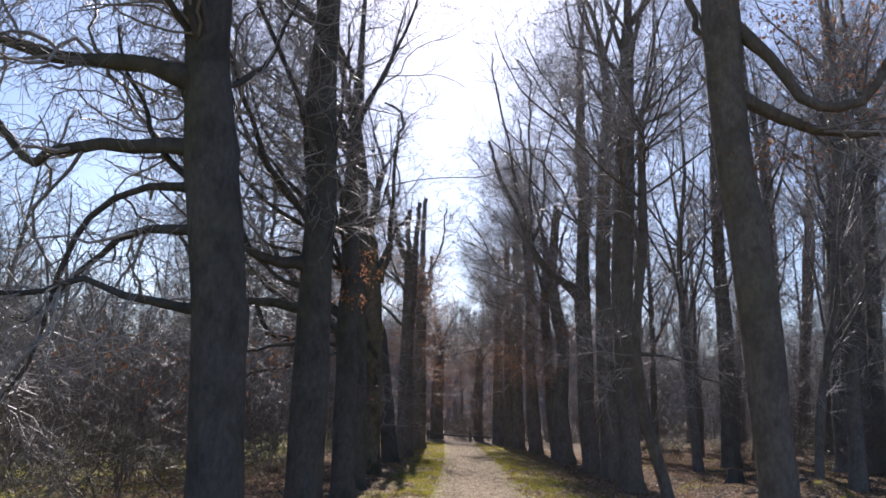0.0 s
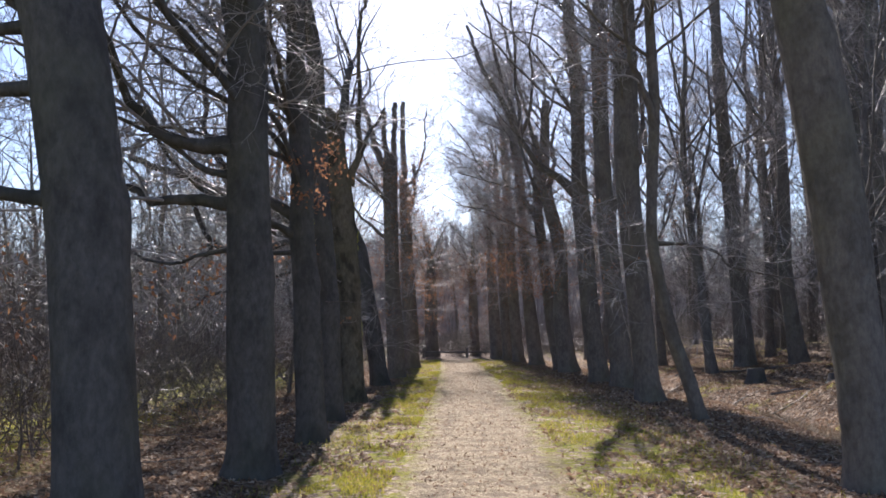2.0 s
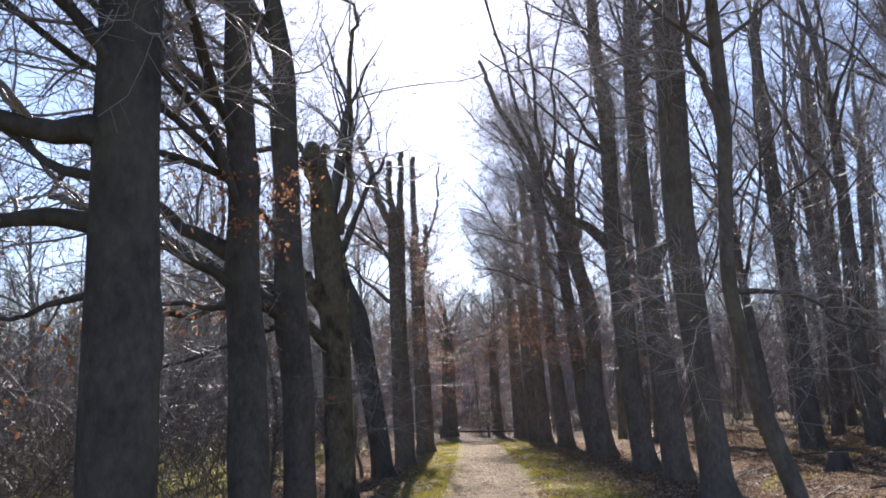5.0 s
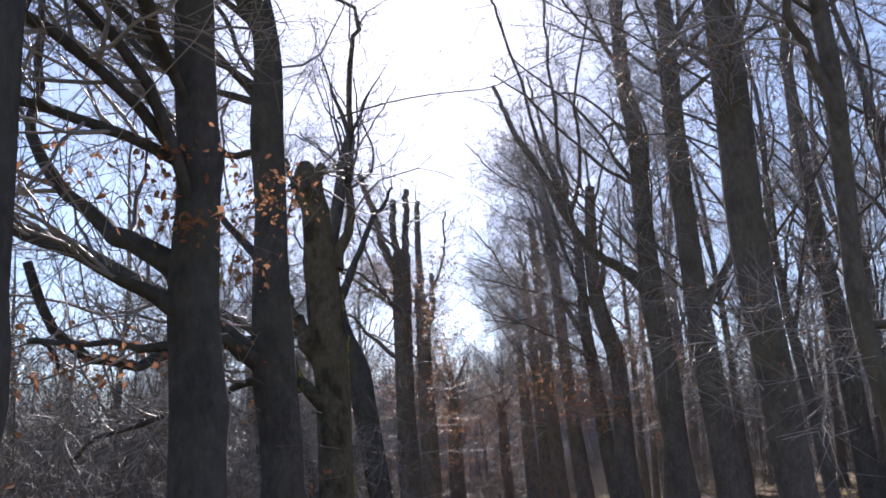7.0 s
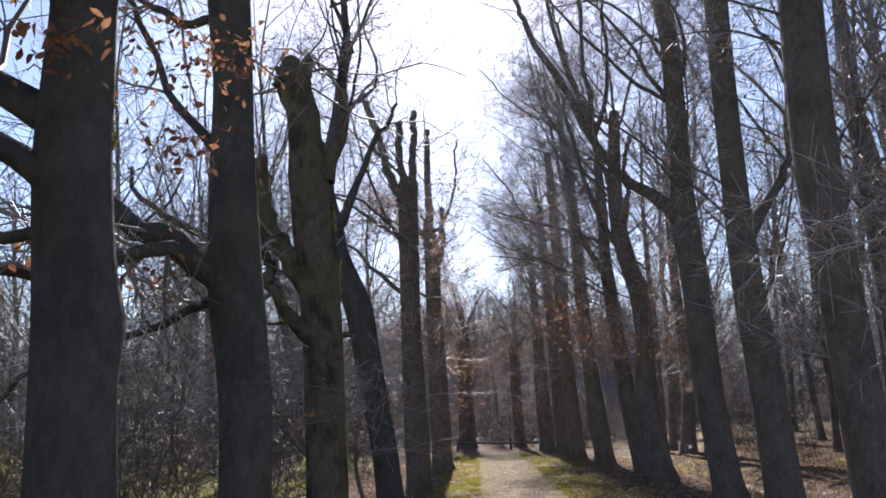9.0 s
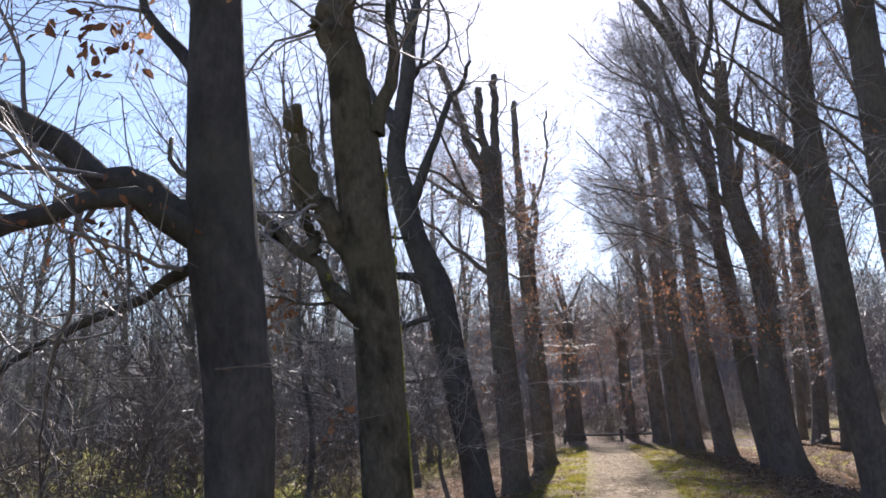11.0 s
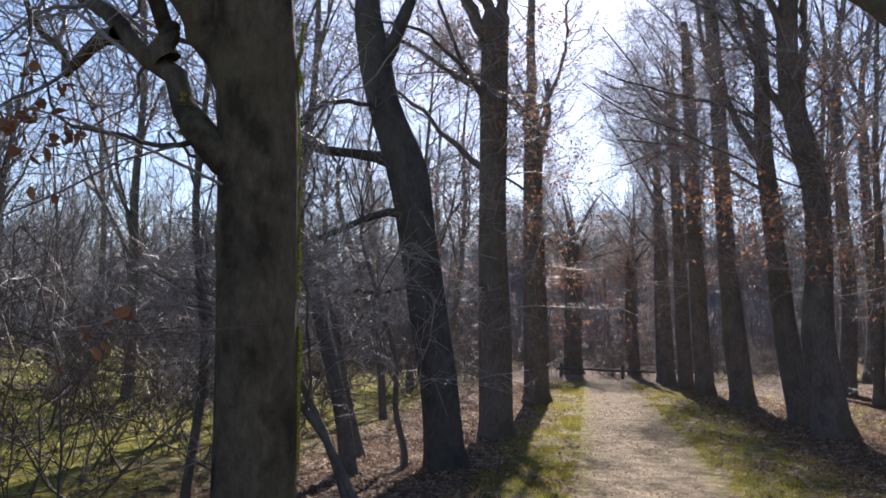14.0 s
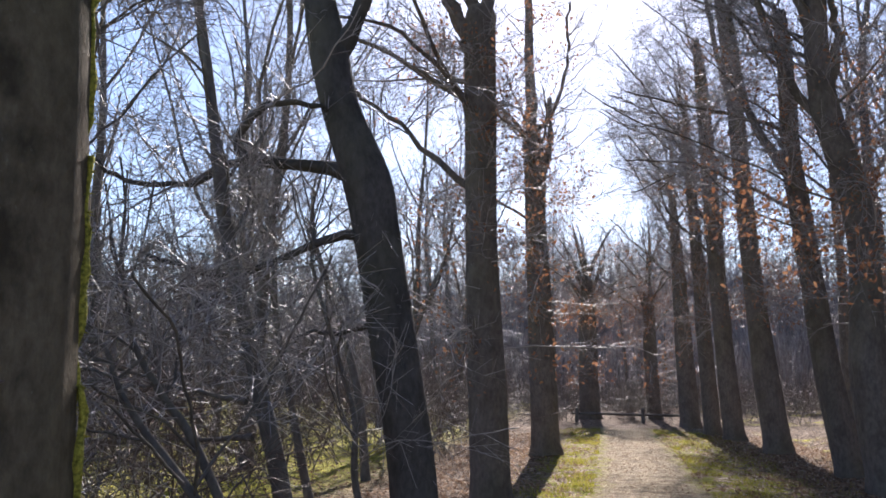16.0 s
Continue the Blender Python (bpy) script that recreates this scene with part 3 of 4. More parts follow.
avenue_tree(-1.8, 19.47, [(-1.81, 1.03, 0.213), (-1.83, 1.86, 0.217), (-1.88, 2.37, 0.225), (-1.94, 2.89, 0.236), (-2.0, 3.97, 0.201), (-2.02, 4.82, 0.18), (-2.08, 5.7, 0.198)],
    [(0.125, 0.045, [(-1.9, 19.47, 2.95), (-2.19, 19.39, 3.15), (-2.48, 19.32, 3.34), (-2.74, 19.24, 3.44), (-3.22, 19.17, 3.79), (-3.9, 19.0, 4.2), (-4.7, 18.9, 4.5)]),
     (0.068, 0.045, [(-1.9, 19.47, 2.85), (-2.31, 19.17, 3.12), (-2.56, 18.87, 3.13), (-2.96, 18.57, 2.9)]),
     (0.04, 0.023, [(-1.9, 19.47, 2.89), (-2.31, 19.6, 2.79), (-2.93, 19.74, 2.59), (-3.58, 19.87, 2.41)]),
     (0.043, 0.023, [(-2.0, 19.47, 4.0), (-2.56, 19.67, 4.58), (-2.89, 19.87, 5.15), (-3.21, 20.07, 5.7)]),
     (0.04, 0.025, [(-2.05, 19.47, 5.47), (-2.48, 19.57, 5.48), (-2.82, 19.67, 5.67)])],
    top=12, crown=(8, 5.8), stout=0.022, seed=14, mat=BARK_LEFT, group=LEFT, away=-1, twigs=1.1, label="dark avenue tree forking into a heavy side limb", foliage=((-1.7, 17.9, 4.25, 0.27, 150), (-1.78, 17.9, 3.65, 0.18, 70), (-1.75, 19.0, 4.9, 0.16, 40), (-2.5, 18.9, 3.0, 0.35, 70), (-2.7, 19.0, 5.4, 0.25, 40)))
avenue_tree(-2.05, 23.33, [(-2.09, 0.86, 0.267), (-2.13, 2.01, 0.255), (-2.18, 3.08, 0.260), (-2.29, 4.2, 0.275), (-2.36, 4.97, 0.258), (-2.45, 5.77, 0.225), (-2.51, 6.1, 0.212), (-2.58, 6.3, 0.245), (-2.55, 6.45, 0.195), (-2.62, 6.62, 0.225), (-2.65, 6.75, 0.16), (-2.68, 6.84, 0.11)],
    [(0.138, 0.1, [(-2.2, 23.33, 3.35), (-2.62, 23.2, 3.9), (-2.8, 23.08, 4.26), (-2.91, 22.95, 4.77), (-2.94, 22.83, 5.2)]),
     (0.076, 0.03, [(-2.15, 23.33, 5.0), (-1.98, 23.43, 5.68), (-1.92, 23.53, 6.6), (-1.95, 23.63, 7.5), (-1.98, 23.7, 9.0)]),
     (0.1, 0.035, [(-2.2, 23.33, 2.85), (-2.45, 23.2, 2.98), (-2.70, 23.20, 3.29), (-2.89, 23.25, 3.55), (-3.25, 23.40, 3.80), (-3.47, 23.50, 4.04), (-4.01, 23.80, 4.42), (-4.74, 24.20, 4.79)]),
     (0.05, 0.018, [(-3.43, 23.50, 3.92), (-3.85, 23.80, 3.98), (-4.29, 24.10, 3.92), (-4.54, 24.30, 3.93), (-4.64, 24.40, 4.11), (-5.03, 24.50, 4.49), (-5.33, 24.60, 4.91)]),
     (0.06, 0.055, [(-2.85, 23.25, 3.61), (-2.88, 23.25, 3.78), (-2.90, 23.25, 3.92)]),
     (0.014, 0.006, [(-2.14, 23.50, 7.69), (-1.45, 23.50, 7.89), (-0.53, 23.50, 8.01), (0.50, 23.50, 8.06)]),
     (0.09, 0.085, [(-2.5, 23.33, 6.2), (-2.72, 23.28, 6.34), (-2.8, 23.25, 6.5)]),
     (0.075, 0.08, [(-2.6, 23.33, 6.3), (-2.42, 23.25, 6.55), (-2.37, 23.23, 6.72)]),
     (0.02, 0.008, [(-2.4, 23.33, 3.08), (-2.96, 23.5, 3.06), (-3.45, 23.66, 3.2), (-4.15, 23.83, 3.38)])],
    crown=(0, 0), stout=0.022, seed=15, mat=BARK_MOSSY, group=LEFT, away=-1, twigs=1.1, label="mossy pollarded tree with a knobbly sawn top and upright limbs")
avenue_tree(-2.4, 29.8, [(-2.38, 0.15, 0.278), (-2.48, 0.91, 0.268), (-2.69, 2.09, 0.274), (-2.94, 3.52, 0.285), (-3.09, 4.21, 0.30), (-3.46, 5.14, 0.242), (-3.66, 5.98, 0.25), (-3.80, 6.84, 0.19), (-3.62, 7.87, 0.17), (-3.47, 8.72, 0.146)],
    [(0.101, 0.037, [(-3.55, 29.8, 5.9), (-3.29, 29.87, 6.42), (-2.99, 29.93, 7.2), (-2.64, 30.0, 8.0)]),
     (0.11, 0.046, [(-3.72, 29.8, 7.5), (-4.26, 29.95, 8.25), (-4.7, 30.1, 9.06)]),
     (0.075, 0.028, [(-3.25, 29.8, 4.3), (-3.88, 29.7, 4.44), (-4.52, 29.6, 4.51), (-4.76, 29.5, 4.75), (-4.51, 29.4, 4.96), (-4.28, 29.3, 5.08)]),
     (0.041, 0.025, [(-4.47, 29.62, 4.52), (-4.91, 29.55, 4.42), (-5.26, 29.4, 4.21), (-5.84, 29.2, 4.2)]),
     (0.056, 0.025, [(-2.95, 29.8, 3.55), (-3.38, 29.65, 3.54), (-3.75, 29.5, 3.36), (-4.32, 29.35, 3.08), (-4.91, 29.2, 3.05)]),
     (0.032, 0.016, [(-2.75, 29.8, 2.56), (-3.18, 29.95, 2.44), (-3.68, 30.1, 2.38)])],
    top=13, crown=(6, 8.0), stout=0.022, seed=16, mat=BARK_LEFT, group=LEFT, away=-0.5, twigs=0.7, reach=0.9, label="dark leaning tree with a burl and kinked bare limbs")
avenue_tree(-2.3, 33.3, [(-2.3, -0.1, 0.3), (-2.35, 1.56, 0.29), (-2.44, 3.89, 0.252), (-2.46, 6.33, 0.262), (-2.47, 7.59, 0.26), (-2.46, 7.98, 0.213)],
    [(0.128, 0.09, [(-2.6, 33.3, 7.4), (-2.98, 33.33, 8.18), (-3.32, 33.37, 9.37), (-3.68, 33.4, 10.46)]),
     (0.11, 0.093, [(-2.55, 33.3, 7.6), (-2.68, 33.25, 8.64), (-2.65, 33.2, 9.5)]),
     (0.11, 0.087, [(-2.38, 33.3, 7.6), (-2.3, 33.35, 8.88), (-2.29, 33.4, 9.88)]),
     (0.052, 0.023, [(-2.5, 33.3, 6.3), (-3.33, 33.4, 6.83), (-4.11, 33.5, 7.46), (-4.93, 33.6, 7.86)]),
     (0.046, 0.023, [(-2.5, 33.3, 4.8), (-3.38, 33.4, 5.56), (-3.9, 33.5, 6.14), (-4.56, 33.6, 6.62)])],
    crown=(4, 4.0), seed=17, mat=BARK_RIGHT, group=LEFT, away=-1, twigs=1.5, low=38, leafy=16, label="pollarded tree with three sawn-off upright stubs", foliage=((-1.45, 32.8, 3.36, 0.35, 60), (-1.07, 32.8, 2.75, 0.35, 60), (-1.09, 32.8, 2.06, 0.35, 60)))
avenue_tree(-2.6, 41.3, [(-2.61, -0.04, 0.366), (-2.7, 3.09, 0.316), (-2.79, 5.69, 0.278), (-2.8, 7.48, 0.28), (-2.88, 8.39, 0.2)],
    [(0.171, 0.103, [(-2.88, 41.3, 7.7), (-2.9, 41.3, 9.31), (-2.93, 41.3, 10.81), (-2.89, 41.3, 12.23)]),
     (0.094, 0.069, [(-2.75, 41.3, 6.4), (-2.53, 41.35, 7.28), (-2.41, 41.4, 8.0)]),
     (0.06, 0.034, [(-2.81, 41.3, 8.3), (-2.46, 41.37, 8.54), (-2.06, 41.43, 9.44), (-1.93, 41.5, 10.18)])],
    crown=(6, 4.0), seed=18, mat=BARK_RIGHT, group=LEFT, away=-1, twigs=1.4, low=38, leafy=16, label="pollarded tree with sawn stubs among fine side shoots", foliage=((-1.8, 41.0, 3.4, 0.5, 90),))
avenue_tree(4.6, 12.90, [(4.86, 0.74, 0.246), (4.78, 1.65, 0.244), (4.70, 2.75, 0.259), (4.57, 3.96, 0.267), (4.40, 5.09, 0.245), (4.28, 6.33, 0.252), (4.22, 7.65, 0.267)],
    [(0.078, 0.049, [(4.35, 12.90, 6.23), (5.21, 13.01, 5.85), (5.86, 13.12, 5.71), (6.59, 13.23, 5.77)]),
     (0.078, 0.049, [(4.29, 12.90, 7.32), (4.93, 12.79, 6.65), (5.33, 12.68, 6.01), (5.81, 12.57, 5.91), (6.29, 12.46, 6.35)]),
     (0.049, 0.028, [(4.24, 12.90, 6.61), (3.95, 13.06, 7.28), (3.82, 13.23, 7.82)])],
    top=15, crown=(9, 7.0), seed=21, group=RIGHT, twigs=1.3, label="leaning brown-barked tree with sagging limbs holding withered leaves",
    foliage=((5.7, 12.8, 7.4, 0.8, 700), (6.6, 12.9, 6.5, 0.7, 420), (4.9, 12.7, 5.2, 0.3, 110)))
avenue_tree(4.7, 18.9, [(4.71, -0.1, 0.125), (4.53, 0.58, 0.122), (4.25, 1.49, 0.118), (4.08, 2.42, 0.101), (4.0, 3.37, 0.093), (4.13, 5.3, 0.094), (4.12, 6.29, 0.095)],
    [(0.03, 0.012, [(4.02, 18.9, 2.99), (4.58, 19.0, 2.99), (5.15, 19.1, 2.84), (5.35, 19.2, 2.61)]),
     (0.057, 0.028, [(4.12, 18.9, 5.1), (3.91, 18.8, 5.76), (3.72, 18.7, 6.23)])],
    top=12, crown=(9, 5.2), seed=22, group=RIGHT, twigs=1.2, low=8, label="thin dark tree leaning towards the path")
avenue_tree(4.6, 23.2, [(4.62, -0.05, 0.327), (4.55, 0.68, 0.268), (4.43, 2.76, 0.265), (4.31, 4.92, 0.28), (4.34, 7.15, 0.275), (4.35, 8.3, 0.26)], top=20, crown=(14, 7.5), seed=23, group=RIGHT, spray=8, wide=(38, 68), stout=0.014, twigs=1.2, low=14, leafy=6, label="straight brown-barked avenue tree with bare upper limbs")
avenue_tree(4.6, 27.2, [(4.64, -0.15, 0.326), (4.52, 1.77, 0.285), (4.37, 3.77, 0.27), (4.29, 5.82, 0.227), (4.28, 8.64, 0.217), (4.32, 10.08, 0.2)],
    [(0.088, 0.03, [(4.42, 27.2, 4.7), (5.07, 27.3, 5.67), (5.32, 27.4, 6.24), (5.5, 27.5, 7.6)])], top=20, crown=(14, 8.0), seed=24, group=RIGHT, spray=6, wide=(38, 68), stout=0.014, low=14, leafy=6, label="straight bare avenue tree with a forked side limb")
avenue_tree(4.3, 29.9, [(4.35, 0.0, 0.315), (4.13, 1.82, 0.275), (4.02, 4.1, 0.27), (3.93, 5.65, 0.265), (3.91, 7.23, 0.215), (3.91, 9.66, 0.21), (3.75, 11.32, 0.19)],
    [(0.115, 0.05, [(3.92, 29.9, 5.6), (3.22, 29.83, 6.29), (2.65, 29.80, 6.71), (2.06, 29.80, 7.66), (1.50, 29.80, 8.85), (0.89, 29.80, 10.05)]),
     (0.06, 0.02, [(2.12, 29.80, 7.58), (1.90, 29.80, 8.47), (1.53, 29.80, 9.51), (1.05, 29.80, 11.75), (0.72, 29.80, 13.11)]),
     (0.055, 0.02, [(2.12, 29.80, 7.58), (2.06, 29.80, 8.63), (2.00, 29.80, 9.98), (1.91, 29.80, 11.98), (1.88, 29.80, 13.03)]),
     (0.05, 0.018, [(2.12, 29.80, 7.66), (2.44, 29.80, 8.44), (2.54, 29.80, 9.45), (2.51, 29.80, 10.73), (3.01, 29.80, 12.94)])], top=20, crown=(14, 7.5), seed=25, group=RIGHT, spray=6, wide=(38, 68), stout=0.014, away=-0.7, low=16, leafy=6, label="avenue tree with a limb reaching over the path and withered leaves", foliage=((1.25, 29.6, 3.72, 0.38, 110), (1.48, 29.6, 3.47, 0.38, 110), (2.00, 29.6, 3.23, 0.38, 110), (2.58, 29.6, 2.82, 0.38, 110)))
avenue_tree(3.96, 36.3, [(3.96, 0.14, 0.384), (3.72, 1.92, 0.32), (3.77, 3.81, 0.25), (3.69, 5.11, 0.27), (3.36, 6.47, 0.244), (3.22, 7.86, 0.215), (3.31, 9.82, 0.175), (3.36, 10.6, 0.153)],
    [(0.082, 0.055, [(3.3, 36.3, 7.0), (3.56, 36.4, 7.71), (3.64, 36.5, 8.29)]), (0.08, 0.03, [(3.3, 36.3, 7.6), (2.9, 36.2, 9.0), (2.3, 36.1, 11.0), (1.9, 36.0, 13.0)]), (0.07, 0.03, [(3.5, 36.3, 6.0), (2.6, 36.5, 7.8), (2.0, 36.6, 10.5)])],
    crown=(6, 6.0), seed=26, group=RIGHT, spray=9, wide=(38, 68), stout=0.014, away=-0.7, twigs=1.6, low=38, leafy=16, label="crooked tree with a sawn-off top and spreading fine branches", foliage=((4.4, 35.8, 4.2, 0.5, 120), (3.0, 36.0, 3.5, 0.5, 80)))
avenue_tree(3.87, 39.0, [(3.87, -0.04, 0.297), (3.55, 1.89, 0.266), (3.34, 3.88, 0.232), (3.22, 5.24, 0.222), (3.08, 6.63, 0.199), (3.07, 8.74, 0.162), (3.02, 9.89, 0.124)],
    [(0.1, 0.043, [(3.1, 39.0, 6.1), (2.58, 39.1, 7.09), (2.27, 39.2, 7.84), (2.0, 39.3, 10.0)])], crown=(8, 5.0), seed=27, group=RIGHT, spray=9, wide=(38, 68), stout=0.014, away=-0.7, twigs=1.4, low=38, leafy=16, label="bare tree with a sawn top and a long side limb")
avenue_tree(3.1, 44, [(3.1, -0.05, 0.351), (2.88, 1.88, 0.316), (2.68, 4.39, 0.256), (2.56, 6.97, 0.244), (2.39, 10.51, 0.22), (2.2, 12.33, 0.16)],
    [(0.08, 0.044, [(2.42, 44.0, 9.5), (2.06, 44.0, 10.89), (1.85, 44.0, 11.99), (1.6, 44.0, 14)])], top=17, crown=(16, 6.0), seed=28, group=RIGHT, spray=10, wide=(38, 68), stout=0.014, away=-0.7, twigs=1.3, low=38, leafy=16, label="tall bare avenue tree with ascending branches", foliage=((2.4, 43.8, 4.0, 0.6, 90),))
avenue_tree(2.36, 48.9, [(2.36, -0.04, 0.38), (2.17, 2.87, 0.289), (2.02, 5.92, 0.263), (1.93, 9.04, 0.25), (1.8, 12.24, 0.2), (1.68, 13.54, 0.131)], crown=(12, 5.5), seed=29, group=RIGHT, spray=9, wide=(38, 68), stout=0.014, away=-0.7, twigs=1.3, low=38, leafy=16, label="tall bare tree with a sawn-off tip")
avenue_tree(1.81, 51, [(1.81, -0.09, 0.287), (1.68, 2.93, 0.26), (1.55, 6.21, 0.221), (1.32, 10.7, 0.15)], top=14, crown=(13, 4.5), seed=30, group=RIGHT, spray=8, wide=(38, 68), stout=0.014, away=-0.7, low=38, leafy=16, label="slim straight bare avenue tree")
avenue_tree(1.19, 55, [(1.19, -0.19, 0.385), (1.04, 3.06, 0.34), (0.91, 6.4, 0.25), (0.80, 9.0, 0.16)], top=13, crown=(13, 4.5), seed=31, group=RIGHT, spray=8, wide=(38, 68), stout=0.014, away=-0.7, low=38, leafy=16, label="straight bare avenue tree near the end of the path")
avenue_tree(-0.27, 61, [(-0.27, -0.26, 0.34), (-0.36, 1.82, 0.314), (-0.43, 4.75, 0.3)], top=10, crown=(13, 3.4), seed=32, group=RIGHT, wide=(38, 68), stout=0.014, low=38, leafy=16, label="bare tree beside the bend of the path")
avenue_tree(-3.2, 60, [(-3.2, -0.37, 0.527), (-3.22, 1.74, 0.442), (-3.24, 4.72, 0.4)], top=10, crown=(13, 3.4), seed=33, group=LEFT, away=-0.5, low=38, leafy=16, label="thick dark tree at the bend of the path")


FOREST = dict(group="forest trees", name="forest_tree", mat=BARK_WOOD, low=5)
avenue_tree(12.8, 30.7, [(12.83, 1.04, 0.37), (12.75, 4.8, 0.345), (12.8, 8.8, 0.34), (12.97, 11.9, 0.3)], top=21, crown=(14, 6.0), seed=51, label="thick dark forest tree beyond the ditch", **FOREST)
avenue_tree(13.7, 30.4, [(13.66, 1.09, 0.27), (13.8, 4.86, 0.24), (13.8, 10.9, 0.22)], top=19, crown=(12, 6.0), seed=52, label="dark forest tree close beside a thicker one", **FOREST)
avenue_tree(10.38, 35.8, [(10.38, 0.75, 0.361), (10.33, 2.52, 0.309), (10.24, 5.57, 0.304), (10.07, 8.51, 0.253), (9.98, 11.53, 0.237)], top=21, crown=(14, 6.0), seed=53, label="tall dark forest tree on the ditch bank", **FOREST)
avenue_tree(15.25, 46, [(15.25, 0.8, 0.428), (15.41, 4.36, 0.309), (15.46, 9.6, 0.34), (15.33, 15.03, 0.321)], top=22, crown=(13, 7.0), seed=54, label="tall dark forest tree with spreading roots", **FOREST)
avenue_tree(17.42, 48, [(17.42, 1.26, 0.256), (17.8, 5.81, 0.259), (18.13, 11.34, 0.329)], top=20, crown=(12, 7.0), seed=55, label="slim tall forest tree deep in the wood", **FOREST)
avenue_tree(-3.4, 28.6, [(-3.5, 0.68, 0.10), (-3.71, 1.42, 0.092), (-3.95, 2.24, 0.085), (-4.29, 3.49, 0.078), (-4.59, 5.15, 0.062), (-4.8, 6.21, 0.055)], [(0.028, 0.012, [(-3.94, 28.60, 1.58), (-4.30, 28.60, 1.63), (-4.80, 28.60, 1.73), (-5.33, 28.60, 1.74)]), (0.026, 0.012, [(-3.85, 28.60, 1.21), (-4.45, 28.60, 1.18), (-4.98, 28.60, 1.15), (-5.29, 28.60, 1.05)])], top=10, crown=(10, 2.2), seed=41, low=6, twigs=0.8, name="young_tree", label="young dark leaning tree in the undergrowth", mat=BARK_WOOD)
avenue_tree(-5.2, 35.7, [(-5.23, 0.13, 0.085), (-5.37, 1.29, 0.08), (-5.73, 2.59, 0.07), (-6.39, 4.41, 0.06)], top=8, crown=(9, 1.6), seed=42, low=5, twigs=0.8, name="young_tree", label="thin young bare tree at the field edge", mat=BARK_WOOD)
avenue_tree(-4.3, 26.2, [(-4.3, 0.1, 0.05), (-4.15, 1.5, 0.045), (-4.35, 3.0, 0.04), (-4.3, 4.4, 0.03)], top=6.5, crown=(9, 1.0), seed=43, low=5, twigs=0.7, name="young_tree", label="thin young bare sapling in the undergrowth", mat=BARK_WOOD)

avenue_tree(-2.92, 29.5, [(-2.92, 0.21, 0.045), (-3.05, 0.73, 0.04), (-3.07, 1.39, 0.034), (-3.28, 2.05, 0.029), (-3.63, 3.08, 0.023)], top=4.9, crown=(8, 1.0), seed=44, low=5, twigs=0.6, name="young_tree", label="thin dark sapling stem leaning in the undergrowth", mat=BARK_WOOD)
avenue_tree(-3.77, 30.2, [(-3.77, 0.12, 0.06), (-4.04, 0.87, 0.053), (-4.24, 1.74, 0.046), (-4.45, 2.63, 0.038), (-4.51, 3.55, 0.031)], top=5.3, crown=(8, 1.0), seed=45, low=5, twigs=0.6, name="young_tree", label="thin dark sapling stem leaning in the undergrowth", mat=BARK_WOOD)
avenue_tree(-2.85, 26.5, [(-2.85, 0.62, 0.04), (-3.24, 1.33, 0.035), (-3.55, 1.69, 0.03), (-3.82, 2.07, 0.026)], top=3.9, crown=(8, 1.0), seed=46, low=5, twigs=0.6, name="young_tree", label="thin dark sapling stem leaning in the undergrowth", mat=BARK_WOOD)
avenue_tree(-2.64, 26.0, [(-2.64, 0.67, 0.035), (-3.08, 1.18, 0.031), (-3.37, 1.47, 0.027), (-3.6, 1.77, 0.022)], top=3.6, crown=(8, 1.0), seed=47, low=5, twigs=0.6, name="young_tree", label="thin dark sapling stem leaning in the undergrowth", mat=BARK_WOOD)


# ---- moss, twigs and fallen wood ----
def moss_pad(x, y, z0, z1, r, nx, ny, seed):
    """A lumpy strip of moss on a trunk, facing (nx, ny)."""
    rng = np.random.default_rng(seed)
    e = thing("moss", x, y, "bright yellow-green moss growing on the bark", "moss", "moss on trunks", z=z0)
    k = 14
    line = np.stack([nx * r + rng.normal(size=k) * 0.008, ny * r + rng.normal(size=k) * 0.008, np.linspace(0, z1 - z0, k)], 1)
    rad = np.sin(np.linspace(0.15, math.pi - 0.15, k)) ** 0.4 * rng.uniform(0.008, 0.032, k)
    g = Geo()
    tubes(g, line[None], rad[None], 9, 1 + 0.18 * rng.normal(size=(1, k, 9)))
    part("cushion", g, MOSS, e)
    m_ = 260
    i = rng.integers(0, k, m_)
    d = unit(rng.normal(size=(m_, 3)))
    root = line[i] + d * rad[i][:, None] * 0.9
    tip = root + d * rng.uniform(0.01, 0.03, m_)[:, None]
    w = unit(np.cross(d, rng.normal(size=(m_, 3)))) * 0.003
    g = Geo().add(np.stack([root - w, root + w, tip + w * 0.3, tip - w * 0.3], 1), np.arange(4 * m_).reshape(m_, 4))
    tagged(part("moss_tuft", g, MOSS, e, smooth=False), kind="stuff")
    return e


moss_pad(-2.15, 23.33, 1.7, 2.75, 0.272, 0.82, 0.57, 1)
moss_pad(-2.11, 23.33, 0.5, 1.8, 0.275, 0.82, 0.57, 2)
moss_pad(-2.2, 23.33, 2.6, 3.9, 0.278, 0.82, 0.57, 9)
moss_pad(-2.3, 23.33, 3.8, 4.6, 0.285, 0.82, 0.57, 8)
moss_pad(-2.62, 23.2, 3.05, 3.35, 0.06, -0.7, -0.6, 3)
moss_pad(-1.95, 19.47, 2.95, 3.45, 0.21, 0.8, 0.4, 4)
moss_pad(-1.54, 16.23, 2.8, 3.3, 0.17, 0.8, 0.4, 5)
moss_pad(-2.0, 10.7, 0.0, 0.5, 0.36, 0.85, -0.4, 6)


